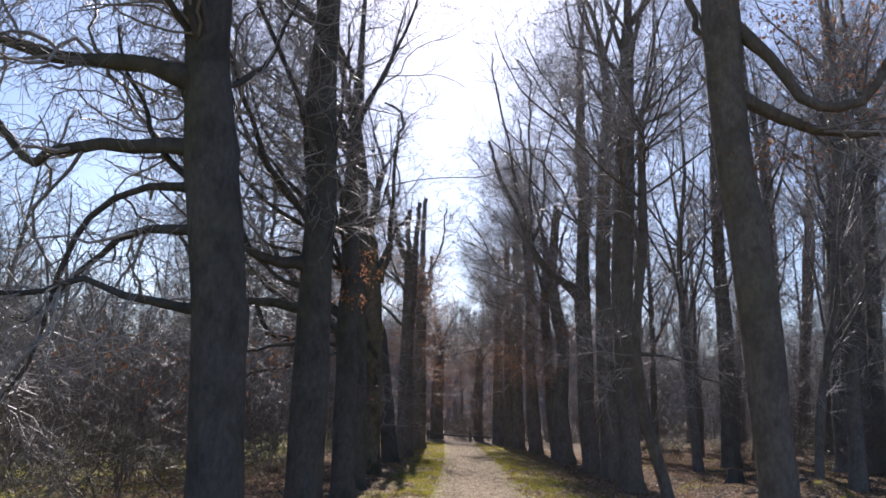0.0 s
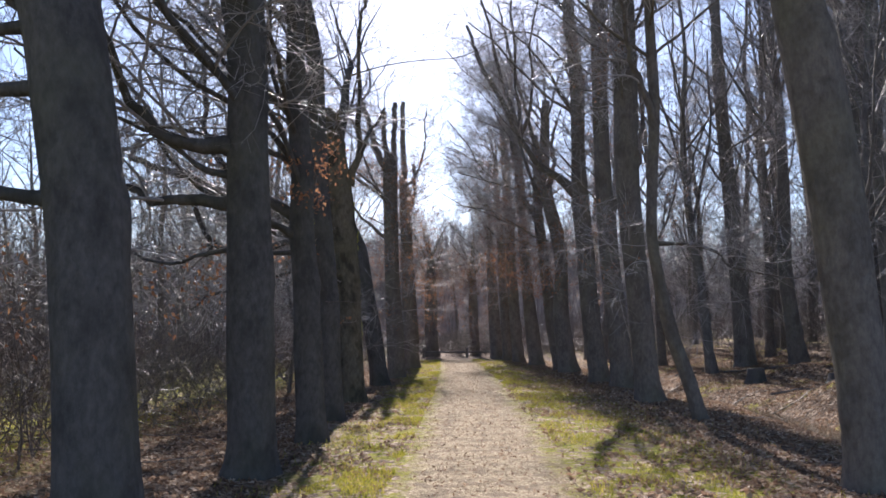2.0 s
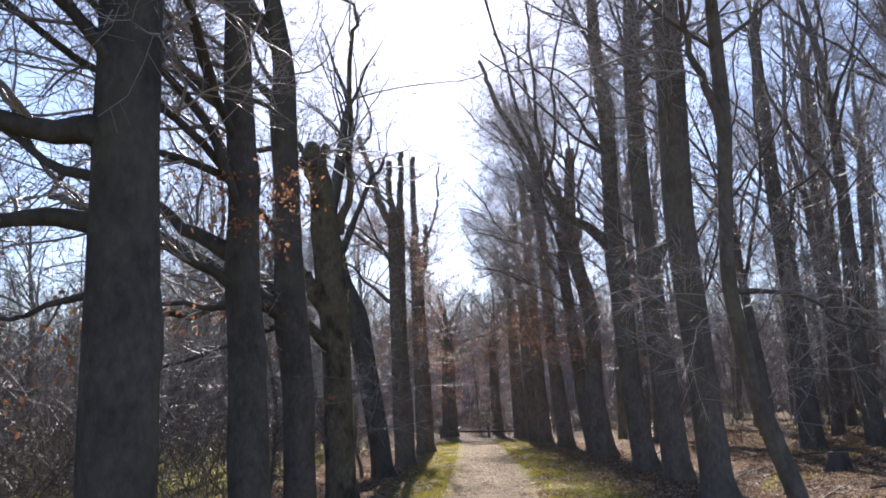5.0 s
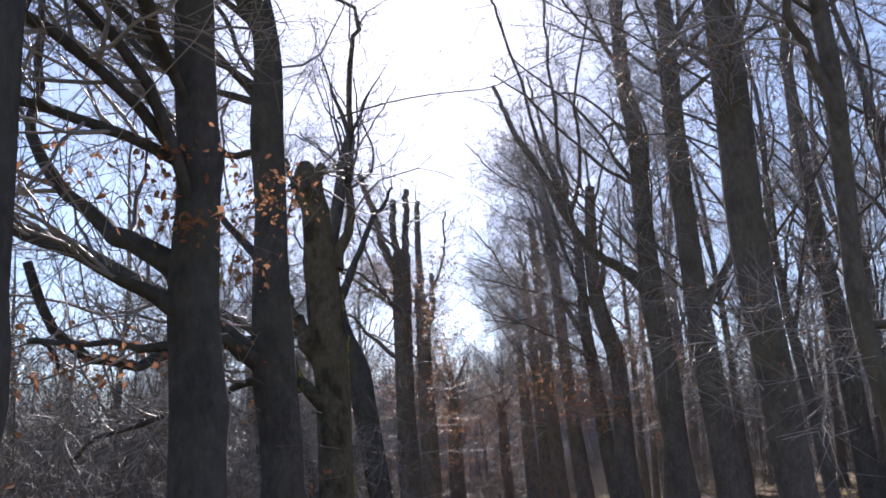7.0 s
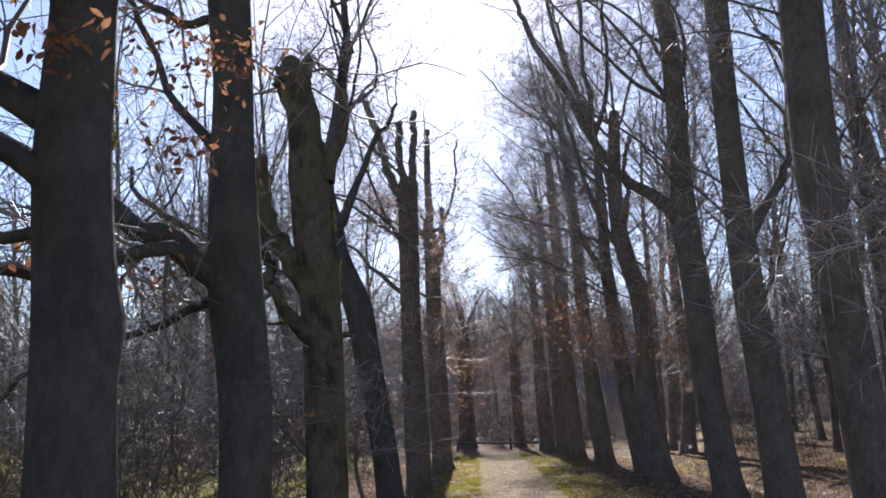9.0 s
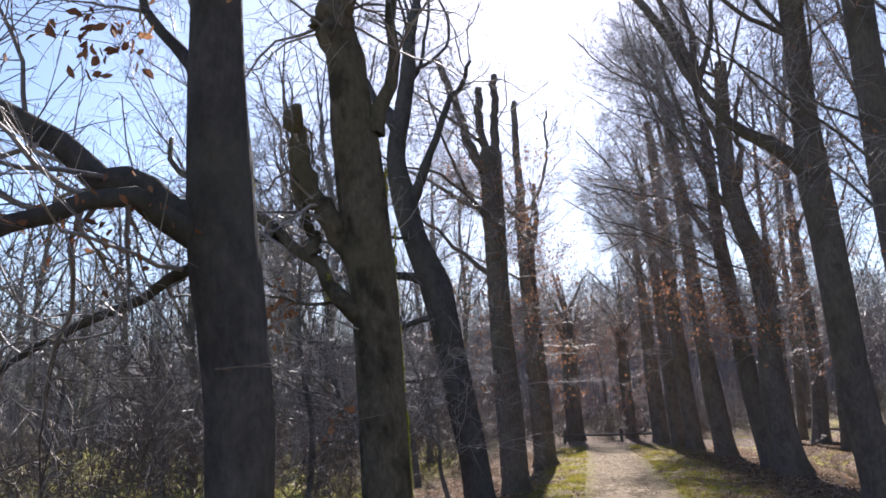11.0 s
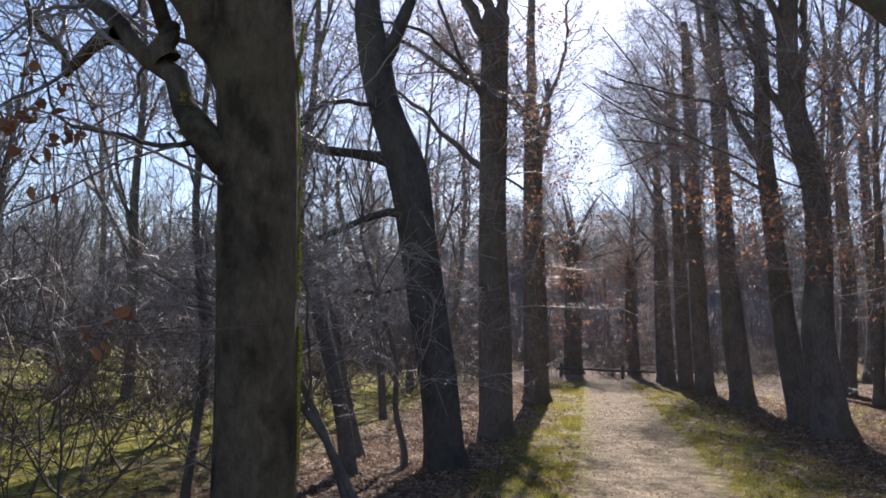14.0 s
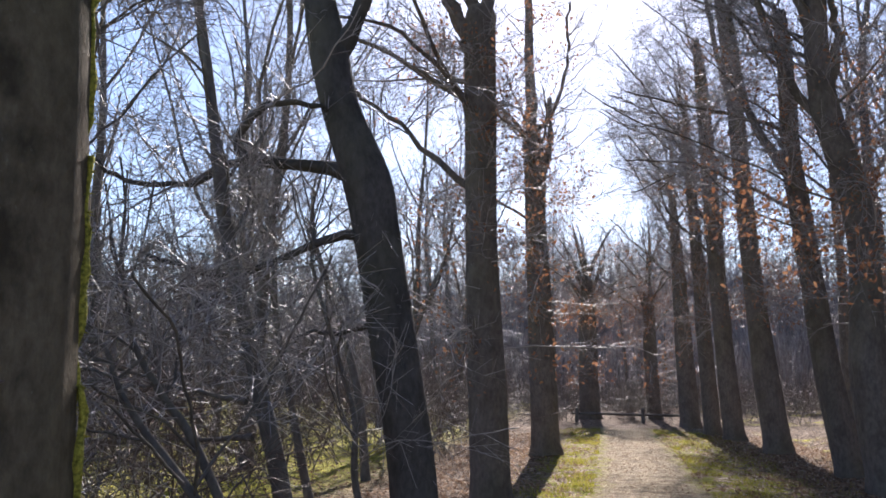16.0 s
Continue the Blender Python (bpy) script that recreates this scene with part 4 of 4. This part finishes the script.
def fallen_branch(x, y, length, turn, r, mat, label, seed, lift=0.03):
    rng = np.random.default_rng(seed)
    e = thing("fallen_branch", x, y, label, "branch", "fallen branches")
    k = 9
    t = np.linspace(-0.5, 0.5, k) * length
    wx_, wy_ = t * math.cos(turn) + rng.normal(size=k) * 0.04 * length, t * math.sin(turn) + rng.normal(size=k) * 0.04 * length
    z = ground_at(x + wx_, y + wy_) - float(ground_at(x, y)) + lift + r * 0.6
    line = curve(np.stack([wx_, wy_, z], 1), 16)
    rad = r * np.linspace(1, 0.4, 16)
    g = Geo()
    tubes(g, line[None], np.maximum(rad, 0.004)[None], 7, 1 + 0.08 * rng.normal(size=(1, 16, 7)))
    part("stem", g, mat, e)
    g = Geo()
    P1, R1 = sprout(rng, line[None], rad[None], 7, (0.1, 0.45), k=4, u0=0.2, up=0.02, thick=0.4, least=0.003, most=0.009)
    tubes(g, P1, R1, 4)
    tagged(part("twig_spray", g, mat, e), kind="stuff")


for num, (fx, fy, fl, ft, fr, pale) in enumerate([(7.6, 26.0, 2.6, 0.3, 0.035, 1), (8.2, 23.4, 2.2, -0.4, 0.03, 1), (6.0, 19.5, 1.5, 0.2, 0.02, 1), (9.5, 25.5, 3.0, 0.15, 0.05, 0), (7.0, 30.5, 2.4, -0.2, 0.035, 1), (8.4, 34.0, 2.6, 0.4, 0.04, 0),
        (-2.6, 14.9, 1.6, 0.5, 0.015, 0), (-3.2, 16.6, 2.0, -0.3, 0.018, 1), (-2.9, 21.0, 1.6, 0.2, 0.014, 1), (-3.3, 25.2, 2.0, 0.6, 0.018, 1), (-3.0, 27.4, 1.8, -0.5, 0.014, 1), (5.4, 33.0, 1.6, 0.7, 0.02, 1), (10.5, 33.5, 3.2, -0.1, 0.06, 0), (-3.8, 13.2, 2.2, 1.0, 0.016, 1)]):
    fallen_branch(fx, fy, fl, ft, fr * 0.55, (TWIG_PALE if fx > 0 else TWIG_RED) if pale else BARK_WOOD, ("pale barkless branch lying on leaf litter" if fx > 0 else "thin brown fallen branch lying on leaf litter") if pale else "dark rotting branch lying on leaf litter", 300 + num)


def stump(x, y, r, h, seed):
    e = thing("tree_stump", x, y, "low dark weathered tree stump on the wood floor", "stump", "stumps")
    part("stump_wood", trunk_mesh(np.array([(0, 0, -0.05, r * 1.1), (0.01, 0, h * 0.5, r), (0.02, 0.01, h, r * 0.95)]), seed, 16, 12, 0.45), BARK_LEFT, e)
    g = Geo()
    tubes(g, np.array([[(0.02, 0.01, h + 0.002), (0.02, 0.01, h + 0.008), (0.02, 0.01, h + 0.009)]]), np.array([[r * 0.9, r * 0.86, 0.001]]), 16)
    part("cut_face", g, CUT, e, "grey sawn top")


stump(8.7, 29.0, 0.24, 0.4, 61)
stump(9.9, 26.3, 0.2, 0.3, 62)

e = thing("leafy_twig", -2.3, 23.1, "drooping twig with dark red-brown withered leaves", "branch", z=2.7)
rg = np.random.default_rng(77)
line = curve(np.array([(0.0, 0.0, 0.0), (-0.2, -0.6, 0.12), (-0.35, -1.2, 0.16), (-0.5, -1.9, 0.05)]), 18)
g = Geo()
tubes(g, line[None], np.linspace(0.012, 0.003, 18)[None], 5)
part("stem", g, TWIG, e)
P1, R1 = sprout(rg, line[None], np.full((1, 18), 0.008), 14, (0.2, 0.5), k=4, u0=0.45, up=-0.15, bend=0.3, thick=0.5, least=0.003)
for q, w in zip(P1, R1):
    g = Geo()
    tubes(g, q[None], w[None], 4)
    part("twig", g, TWIG, e)
g = Geo()
at = P1[:, 1:].reshape(-1, 3)
hung_leaves(g, rg, np.repeat(at, 2, 0) + rg.normal(size=(2 * len(at), 3)) * 0.04, 0.045)
part("dead_leaves", g, DEAD_LEAF, e, "dark red-brown withered leaves", smooth=False)

e = thing("leafy_twig", -2.0, 23.1, "thin brown twig with a few red withered leaves", "branch", z=1.72)
line = curve(np.array([(0.05, 0.05, 0.1), (0.15, -0.6, 0.06), (0.1, -1.3, 0.02), (-0.1, -1.8, 0.03), (-0.5, -2.3, -0.02)]), 18)
g = Geo()
tubes(g, line[None], np.linspace(0.007, 0.002, 18)[None], 5)
part("stem", g, TWIG_RED, e)
P1, R1 = sprout(rg, line[None], np.full((1, 18), 0.007), 8, (0.12, 0.3), k=4, u0=0.5, up=0.05, bend=0.3, thick=0.5, least=0.003)
for q, w in zip(P1, R1):
    g = Geo()
    tubes(g, q[None], w[None], 4)
    part("twig", g, TWIG_PALE, e)
g = Geo()
hung_leaves(g, rg, np.repeat(P1[:, -1], 2, 0) + rg.normal(size=(16, 3)) * 0.03, 0.04)
part("dead_leaves", g, DEAD_LEAF, e, "red-brown withered leaves", smooth=False)

# a thin shoot that reaches out from a trunk at chest height
e = thing("side_shoot", -1.75, 19.32, "thin brown bare shoot growing sideways from a trunk", "branch", z=2.08)
line = curve(np.array([(-0.03, 0.04, -0.03), (-0.01, -0.11, 0.00), (-0.02, -0.22, 0.00), (0.48, -0.64, -0.03), (1.24, -1.27, -0.15)]), 20)
g = Geo()
tubes(g, line[None], np.linspace(0.008, 0.002, 20)[None], 6)
part("stem", g, TWIG_RED, e)
P1, R1 = sprout(np.random.default_rng(5), line[None], np.full((1, 20), 0.006), 3, (0.12, 0.3), k=5, u0=0.4, up=-0.02, thick=0.4, least=0.002)
for q, w in zip(P1, R1):
    g = Geo()
    tubes(g, q[None], w[None], 4)
    part("twig", g, TWIG_RED, e)


# ---- woodland trees ----
def wood_tree(seed, height, r, fork, lean):
    """A slender bare forest tree at the origin: trunk, ascending limbs, twigs."""
    rng = np.random.default_rng(seed)
    e = tagged(new("forest_tree"), "tall slender bare forest tree with grey-brown bark", "tree", "forest trees")
    k = 7
    zs = np.linspace(-0.1, height, k)
    wander = np.cumsum(rng.normal(size=(k, 2)) * 0.16, 0)
    wander -= wander[0]
    spine = np.stack([wander[:, 0] + lean * zs, wander[:, 1], zs, r * (1 - 0.88 * np.clip(zs / height, 0, 1) ** 0.9)], 1)
    part("trunk", trunk_mesh(spine, seed, 10, 22, 0.35), BARK_WOOD, e)
    line = curve(spine, 24)
    i0 = int(24 * fork)
    P, R = sprout(rng, line[None, i0:, :3], line[None, i0:, 3], 13, (2.6, 6.0), k=7, u0=0.0, angle=(24, 58), up=0.3, bend=0.14, thick=0.5, least=0.018, most=0.09)
    Q, S = sprout(rng, line[None, 3:14, :3], line[None, 3:14, 3], 9, (0.9, 2.8), k=7, u0=0.1, angle=(60, 100), up=0.02, bend=0.14, thick=0.08, least=0.008, most=0.016)
    for q, w in zip(P, R):
        g = Geo()
        tubes(g, q[None], w[None], 4)
        part("limb", g, BARK_WOOD, e)
    g = Geo()
    tubes(g, Q, S, 3)
    P1, R1 = sprout(rng, np.concatenate([P, Q]), np.concatenate([R, S]), 7, (0.8, 2.4), k=4, u0=0.15, angle=(28, 62), up=0.1, bend=0.2, thick=0.45, least=0.008, most=0.022)
    P2, R2 = sprout(rng, P1, R1, 7, (0.35, 1.2), k=3, u0=0.1, up=0.06, bend=0.2, thick=0.6, least=0.006, most=0.01)
    P3, R3 = sprout(rng, P2, R2, 1, (0.2, 0.6), k=2, u0=0.1, up=0.05, thick=0.7, least=0.0055, most=0.007)
    tubes(g, P1, R1, 3)
    strips(g, P2, R2)
    strips(g, P3, R3)
    tagged(part("twig_spray", g, TWIG, e), kind="stuff")
    return e


kinds = [wood_tree(101, 19, 0.25, 0.3, 0.02), wood_tree(102, 21, 0.30, 0.36, -0.03), wood_tree(103, 16, 0.17, 0.26, 0.0), wood_tree(104, 20, 0.22, 0.42, -0.05), wood_tree(105, 18, 0.31, 0.25, 0.03), wood_tree(106, 13, 0.13, 0.22, 0.06)]
rng = np.random.default_rng(7)
# Some stand at known places along the ditch bank, the rest are scattered through the wood or added unseen behind the
# start.
spots = [(15.4, 39.0, 1), (14.0, 43.5, 0), (8.6, 33.5, 2), (12.2, 38.5, 5), (14.9, 34.5, 3), (9.6, 24.5, 1), (10.9, 25.2, 0), (13.4, 30.0, 3), (8.4, 41.0, 2), (7.2, 46.0, 3), (6.4, 52.0, 0)]
taken = [(a, b) for a, b, _ in spots] + [(12.8, 30.7), (13.7, 30.4), (10.38, 35.8), (15.25, 46), (17.42, 48)]


def scatter(count, xlo, xhi, ylo, yhi, gap, keep):
    made = 0
    for _ in range(count * 30):
        if made >= count:
            return
        a, b = rng.uniform(xlo, xhi), rng.uniform(ylo, yhi)
        if keep(a, b) and all((a - c) ** 2 + (b - d) ** 2 > gap * gap for c, d in taken):
            taken.append((a, b))
            spots.append((a, b, int(rng.integers(0, 6))))
            made += 1


def side(a, b):
    return a - middle(min(max(b, -30), 60))


scatter(74, 7, 42, 14, 62, 1.5, lambda a, b: side(a, b) > (7.6 if b > 42 else 11.5) and a < 8 + 0.75 * b)
scatter(28, -18, 36, 63, 84, 2.2, lambda a, b: side(a, b) > 3 or b > 66)
scatter(32, -62, -14, 46, 88, 2.6, lambda a, b: a > -8 - 0.75 * b)
# six unseen trees added behind the walk's start, only for their effect on the light
scatter(6, -14, 18, -16, -4, 3.0, lambda a, b: abs(side(a, b)) > 4)
spots += [(-8.2, 36.5, 5), (-10.6, 41.0, 2), (-7.2, 44.5, 5), (-13.4, 44.0, 5), (-15.5, 49.5, 2), (-10.2, 50.5, 5), (-12.4, 36.8, 5), (-8.4, 55.0, 2), (-18.0, 54.0, 2)]
for num, (a, b, kind) in enumerate(spots):
    s = rng.uniform(0.85, 1.15) * (0.85 if a < -14 else 0.62 if b > 62 else 1.0)
    m = pose(a, b, float(ground_at(a, b)), 0, 0, rng.uniform(0, 360)) @ Matrix.Scale(s, 4)
    if num < len(kinds):
        src = kinds[num]
        src.matrix_basis = m
    else:
        kinds_src = kinds[kind]
        copy_thing(kinds_src, m)

# far woods that close the horizon
rng = np.random.default_rng(8)
g = Geo()
m_ = 3400
az = np.where(rng.random(m_) < 0.72, rng.uniform(-1.0, 0.95, m_), rng.normal(size=m_) * 0.16 - 0.02)
dist = rng.uniform(70, 120, m_)
bx, by = dist * np.sin(az), 30 + dist * np.cos(az)
h = rng.uniform(8, 15.5, m_)
f = np.linspace(0, 1, 4)
P = np.stack([np.stack([bx + rng.normal(size=m_) * 0.6 * t, by + 0 * t, 0.5 + h * t], 1) for t in f], 1)
R = (rng.uniform(0.08, 0.24, m_))[:, None] * (1 - 0.85 * f)[None]
tubes(g, P, R, 3)
P1, R1 = sprout(rng, P, R, 12, (1.5, 4.0), k=3, u0=0.08, angle=(25, 75), up=0.2, bend=0.2, thick=0.4, least=0.03, most=0.07)
strips(g, P1, R1)
P2, R2 = sprout(rng, P1, R1, 5, (0.8, 2.2), k=2, u0=0.1, up=0.1, thick=0.6, least=0.022, most=0.04)
strips(g, P2, R2)
m_ = 12000
az, dist = np.where(rng.random(m_) < 0.6, rng.normal(size=m_) * 0.8, rng.normal(size=m_) * 0.2), 48 + 60 * rng.uniform(0, 1, m_)
root = np.stack([dist * np.sin(az), 25 + dist * np.cos(az), np.full(m_, 0.3)], 1)
top_ = root + np.stack([rng.normal(size=m_) * 0.9, rng.normal(size=m_) * 0.9, rng.uniform(1.5, 6.5, m_)], 1)
tubes(g, np.stack([root, root * 0.5 + top_ * 0.5 + rng.normal(size=(m_, 3)) * 0.25, top_], 1), np.array([[0.05, 0.04, 0.015]]) * rng.uniform(0.6, 1.5, (m_, 1)), 3)
tagged(new("far_woods", g.mesh("far_woods", TWIG_FAR)), "hazy brown bare woods along the horizon", "woods", kind="stuff")


# ---- shrubs and saplings ----
def shrub(seed, stems, height, mat, label, spread):
    rng = np.random.default_rng(seed)
    e = tagged(new("shrub"), label, "shrub", "undergrowth shrubs")
    base = np.stack([rng.normal(size=stems) * 0.3, rng.normal(size=stems) * 0.3, np.full(stems, -0.05)], 1)
    d = unit(np.stack([rng.normal(size=stems) * spread, rng.normal(size=stems) * spread, np.ones(stems)], 1))
    ln = height * rng.uniform(0.55, 1.15, stems)
    out = [base]
    for _ in range(6):
        d = unit(d + rng.normal(size=d.shape) * 0.16 + np.array([0, 0, 0.03]))
        out.append(out[-1] + d * (ln / 6)[:, None])
    P = np.stack(out, 1)
    R = rng.uniform(0.007, 0.018, stems)[:, None] * np.linspace(1, 0.3, 7)[None]
    for q, w in zip(P, R):
        g = Geo()
        tubes(g, q[None], w[None], 4)
        part("stem", g, mat, e)
    g = Geo()
    P1, R1 = sprout(rng, P, R, 9, (0.5, 1.5), k=4, u0=0.1, angle=(30, 75), up=0.06, bend=0.2, thick=0.6, least=0.005, most=0.009)
    P2, R2 = sprout(rng, P1, R1, 8, (0.2, 0.8), k=3, u0=0.1, up=0.03, bend=0.2, thick=0.7, least=0.004, most=0.006)
    tubes(g, P1, R1, 3)
    strips(g, P2, R2)
    tagged(part("twig_spray", g, mat, e), kind="stuff")
    return e


bushes = [shrub(201, 10, 2.6, TWIG_SHRUB, "dense tangle of bare brown undergrowth stems", 0.45), shrub(202, 9, 3.6, TWIG_RED, "bare reddish-brown thicket shrub", 0.35), shrub(203, 11, 1.6, TWIG_PALE, "low pale dry tangle of twigs", 0.7), shrub(204, 7, 4.8, TWIG_SHRUB, "tall thin bare sapling clump", 0.22)]
rng = np.random.default_rng(9)
places = []
for _ in range(4000):
    if len(places) >= 110:
        break
    a, b = rng.uniform(-22, -3.2), rng.uniform(9, 60)
    u = side(a, b)
    if u < (-5.4 if b < 22 else -4.6) and a > -3 - 0.7 * b + 4 and all((a - c) ** 2 + (b - d) ** 2 > 0.9 for c, d, _ in places):
        far_open = b > 24 and u < -8
        if (far_open and rng.random() < 0.75) or (b > 22 and rng.random() < 0.45):
            continue
        places.append((a, b, int(rng.choice([0, 0, 0, 1, 1, 1, 2, 3]))))
for _ in range(3000):
    if len(places) >= 190:
        break
    a, b = rng.uniform(5, 32), rng.uniform(24, 64)
    if side(a, b) > (8.5 if b > 34 else 12) and a < 6 + 0.6 * b and all((a - c) ** 2 + (b - d) ** 2 > 2.0 for c, d, _ in places):
        places.append((a, b, int(rng.choice([0, 1, 2, 3, 3]))))
for _ in range(3000):
    if len(places) >= 250:
        break
    a, b = rng.uniform(-16, 10), 58.2 + 16 * rng.uniform(0, 1) ** 1.6
    if all((a - c) ** 2 + (b - d) ** 2 > 2.0 for c, d, _ in places):
        places.append((a, b, int(rng.choice([0, 1, 2, 3]))))
first = set()
for a, b, kind in places:
    m = pose(a, b, float(ground_at(a, b)), 0, 0, rng.uniform(0, 360))
    if kind not in first:
        first.add(kind)
        bushes[kind].matrix_basis = m
    else:
        copy_thing(bushes[kind], m)

# ---- barrier at the end of the path ----
rail = thing("wooden_barrier", -0.9, 57.0, "low dark wooden rail barrier across the path end", "barrier")
for px_ in (-2.6, 0.2, 2.4):
    g = Geo()
    tubes(g, curve([(px_, 0, -0.1, 0.08), (px_, 0, 0.3, 0.08), (px_, 0, 0.62, 0.075), (px_, 0, 0.63, 0.001)], 8)[None, :, :3], np.array([[0.08, 0.08, 0.08, 0.078, 0.077, 0.076, 0.07, 0.001]]), 8)
    part("post", g, BARK_WOOD, rail)
g = Geo()
line = curve([(-2.8, 0.1, 0.38), (-0.5, 0.1, 0.36), (2.6, 0.1, 0.34)], 12)
tubes(g, line[None], np.append(np.full(11, 0.055), 0.001)[None], 8)
part("rail", g, BARK_WOOD, rail)

# ---- leaf litter and grass ----
rng = np.random.default_rng(10)
m_ = 240000
a = rng.uniform(-6, 12.5, m_) + rng.normal(size=m_) * 1.2
b = 4.5 + 46 * rng.uniform(0, 1, m_) ** 1.4 + rng.normal(size=m_) * 1.8
u = np.abs(a - middle(b))
size = np.where(u < 0.9, 0.02, 0.04)
drift = np.sin(a * 2.3 + 1.1 * np.sin(b * 0.9)) * np.sin(b * 1.7 + a) > 0.1
keep = rng.random(m_) < np.where(u < 0.7, 0.45, np.where(u < 2.4, 0.12 + 0.45 * drift, np.where((a < -4.5) & (b > 25), 0.4, 1.0)))
a, b, size = a[keep], b[keep], size[keep]
g = Geo()
leaves(g, rng, np.stack([a, b, ground_at(a, b) + 0.016], 1), size, 0.5)
tagged(new("leaf_litter", g.mesh("leaf_litter", LITTER, False)), "fallen brown leaves scattered over the wood floor", "leaves", kind="stuff")

m_ = 95000
b = -2 + 54 * rng.uniform(0, 1, m_) ** 1.2
s = np.where(rng.random(m_) < 0.5, -1, 1)
w = np.abs(rng.normal(size=m_) * 0.45)
a = middle(b) + s * (0.95 + w * np.where(s > 0, 2.4, 1.4)) + 0.05
clump = np.sin(a * 3.1 + 1.7 * np.sin(b * 1.3)) * np.sin(b * 2.3 + a) + 0.5 * np.sin(7 * a + 5 * b) * np.sin(6 * b - 4 * a) > 0.0
a, b = a[clump], b[clump]
k = len(a)
root = np.stack([a, b, ground_at(a, b) - 0.003], 1)
ang = rng.uniform(0, 6.283, k)
across = np.stack([np.cos(ang), np.sin(ang), 0 * ang], 1) * 0.005
tip = root + np.stack([rng.normal(size=k) * 0.025, rng.normal(size=k) * 0.025, rng.uniform(0.02, 0.075, k)], 1)
g = Geo().add(np.stack([root - across, root + across, tip + across * 0.3, tip - across * 0.3], 1), np.arange(4 * k).reshape(k, 4))
tagged(new("grass", g.mesh("grass", GRASS, False)), "short mossy yellow-green grass along the path", "grass", kind="stuff")
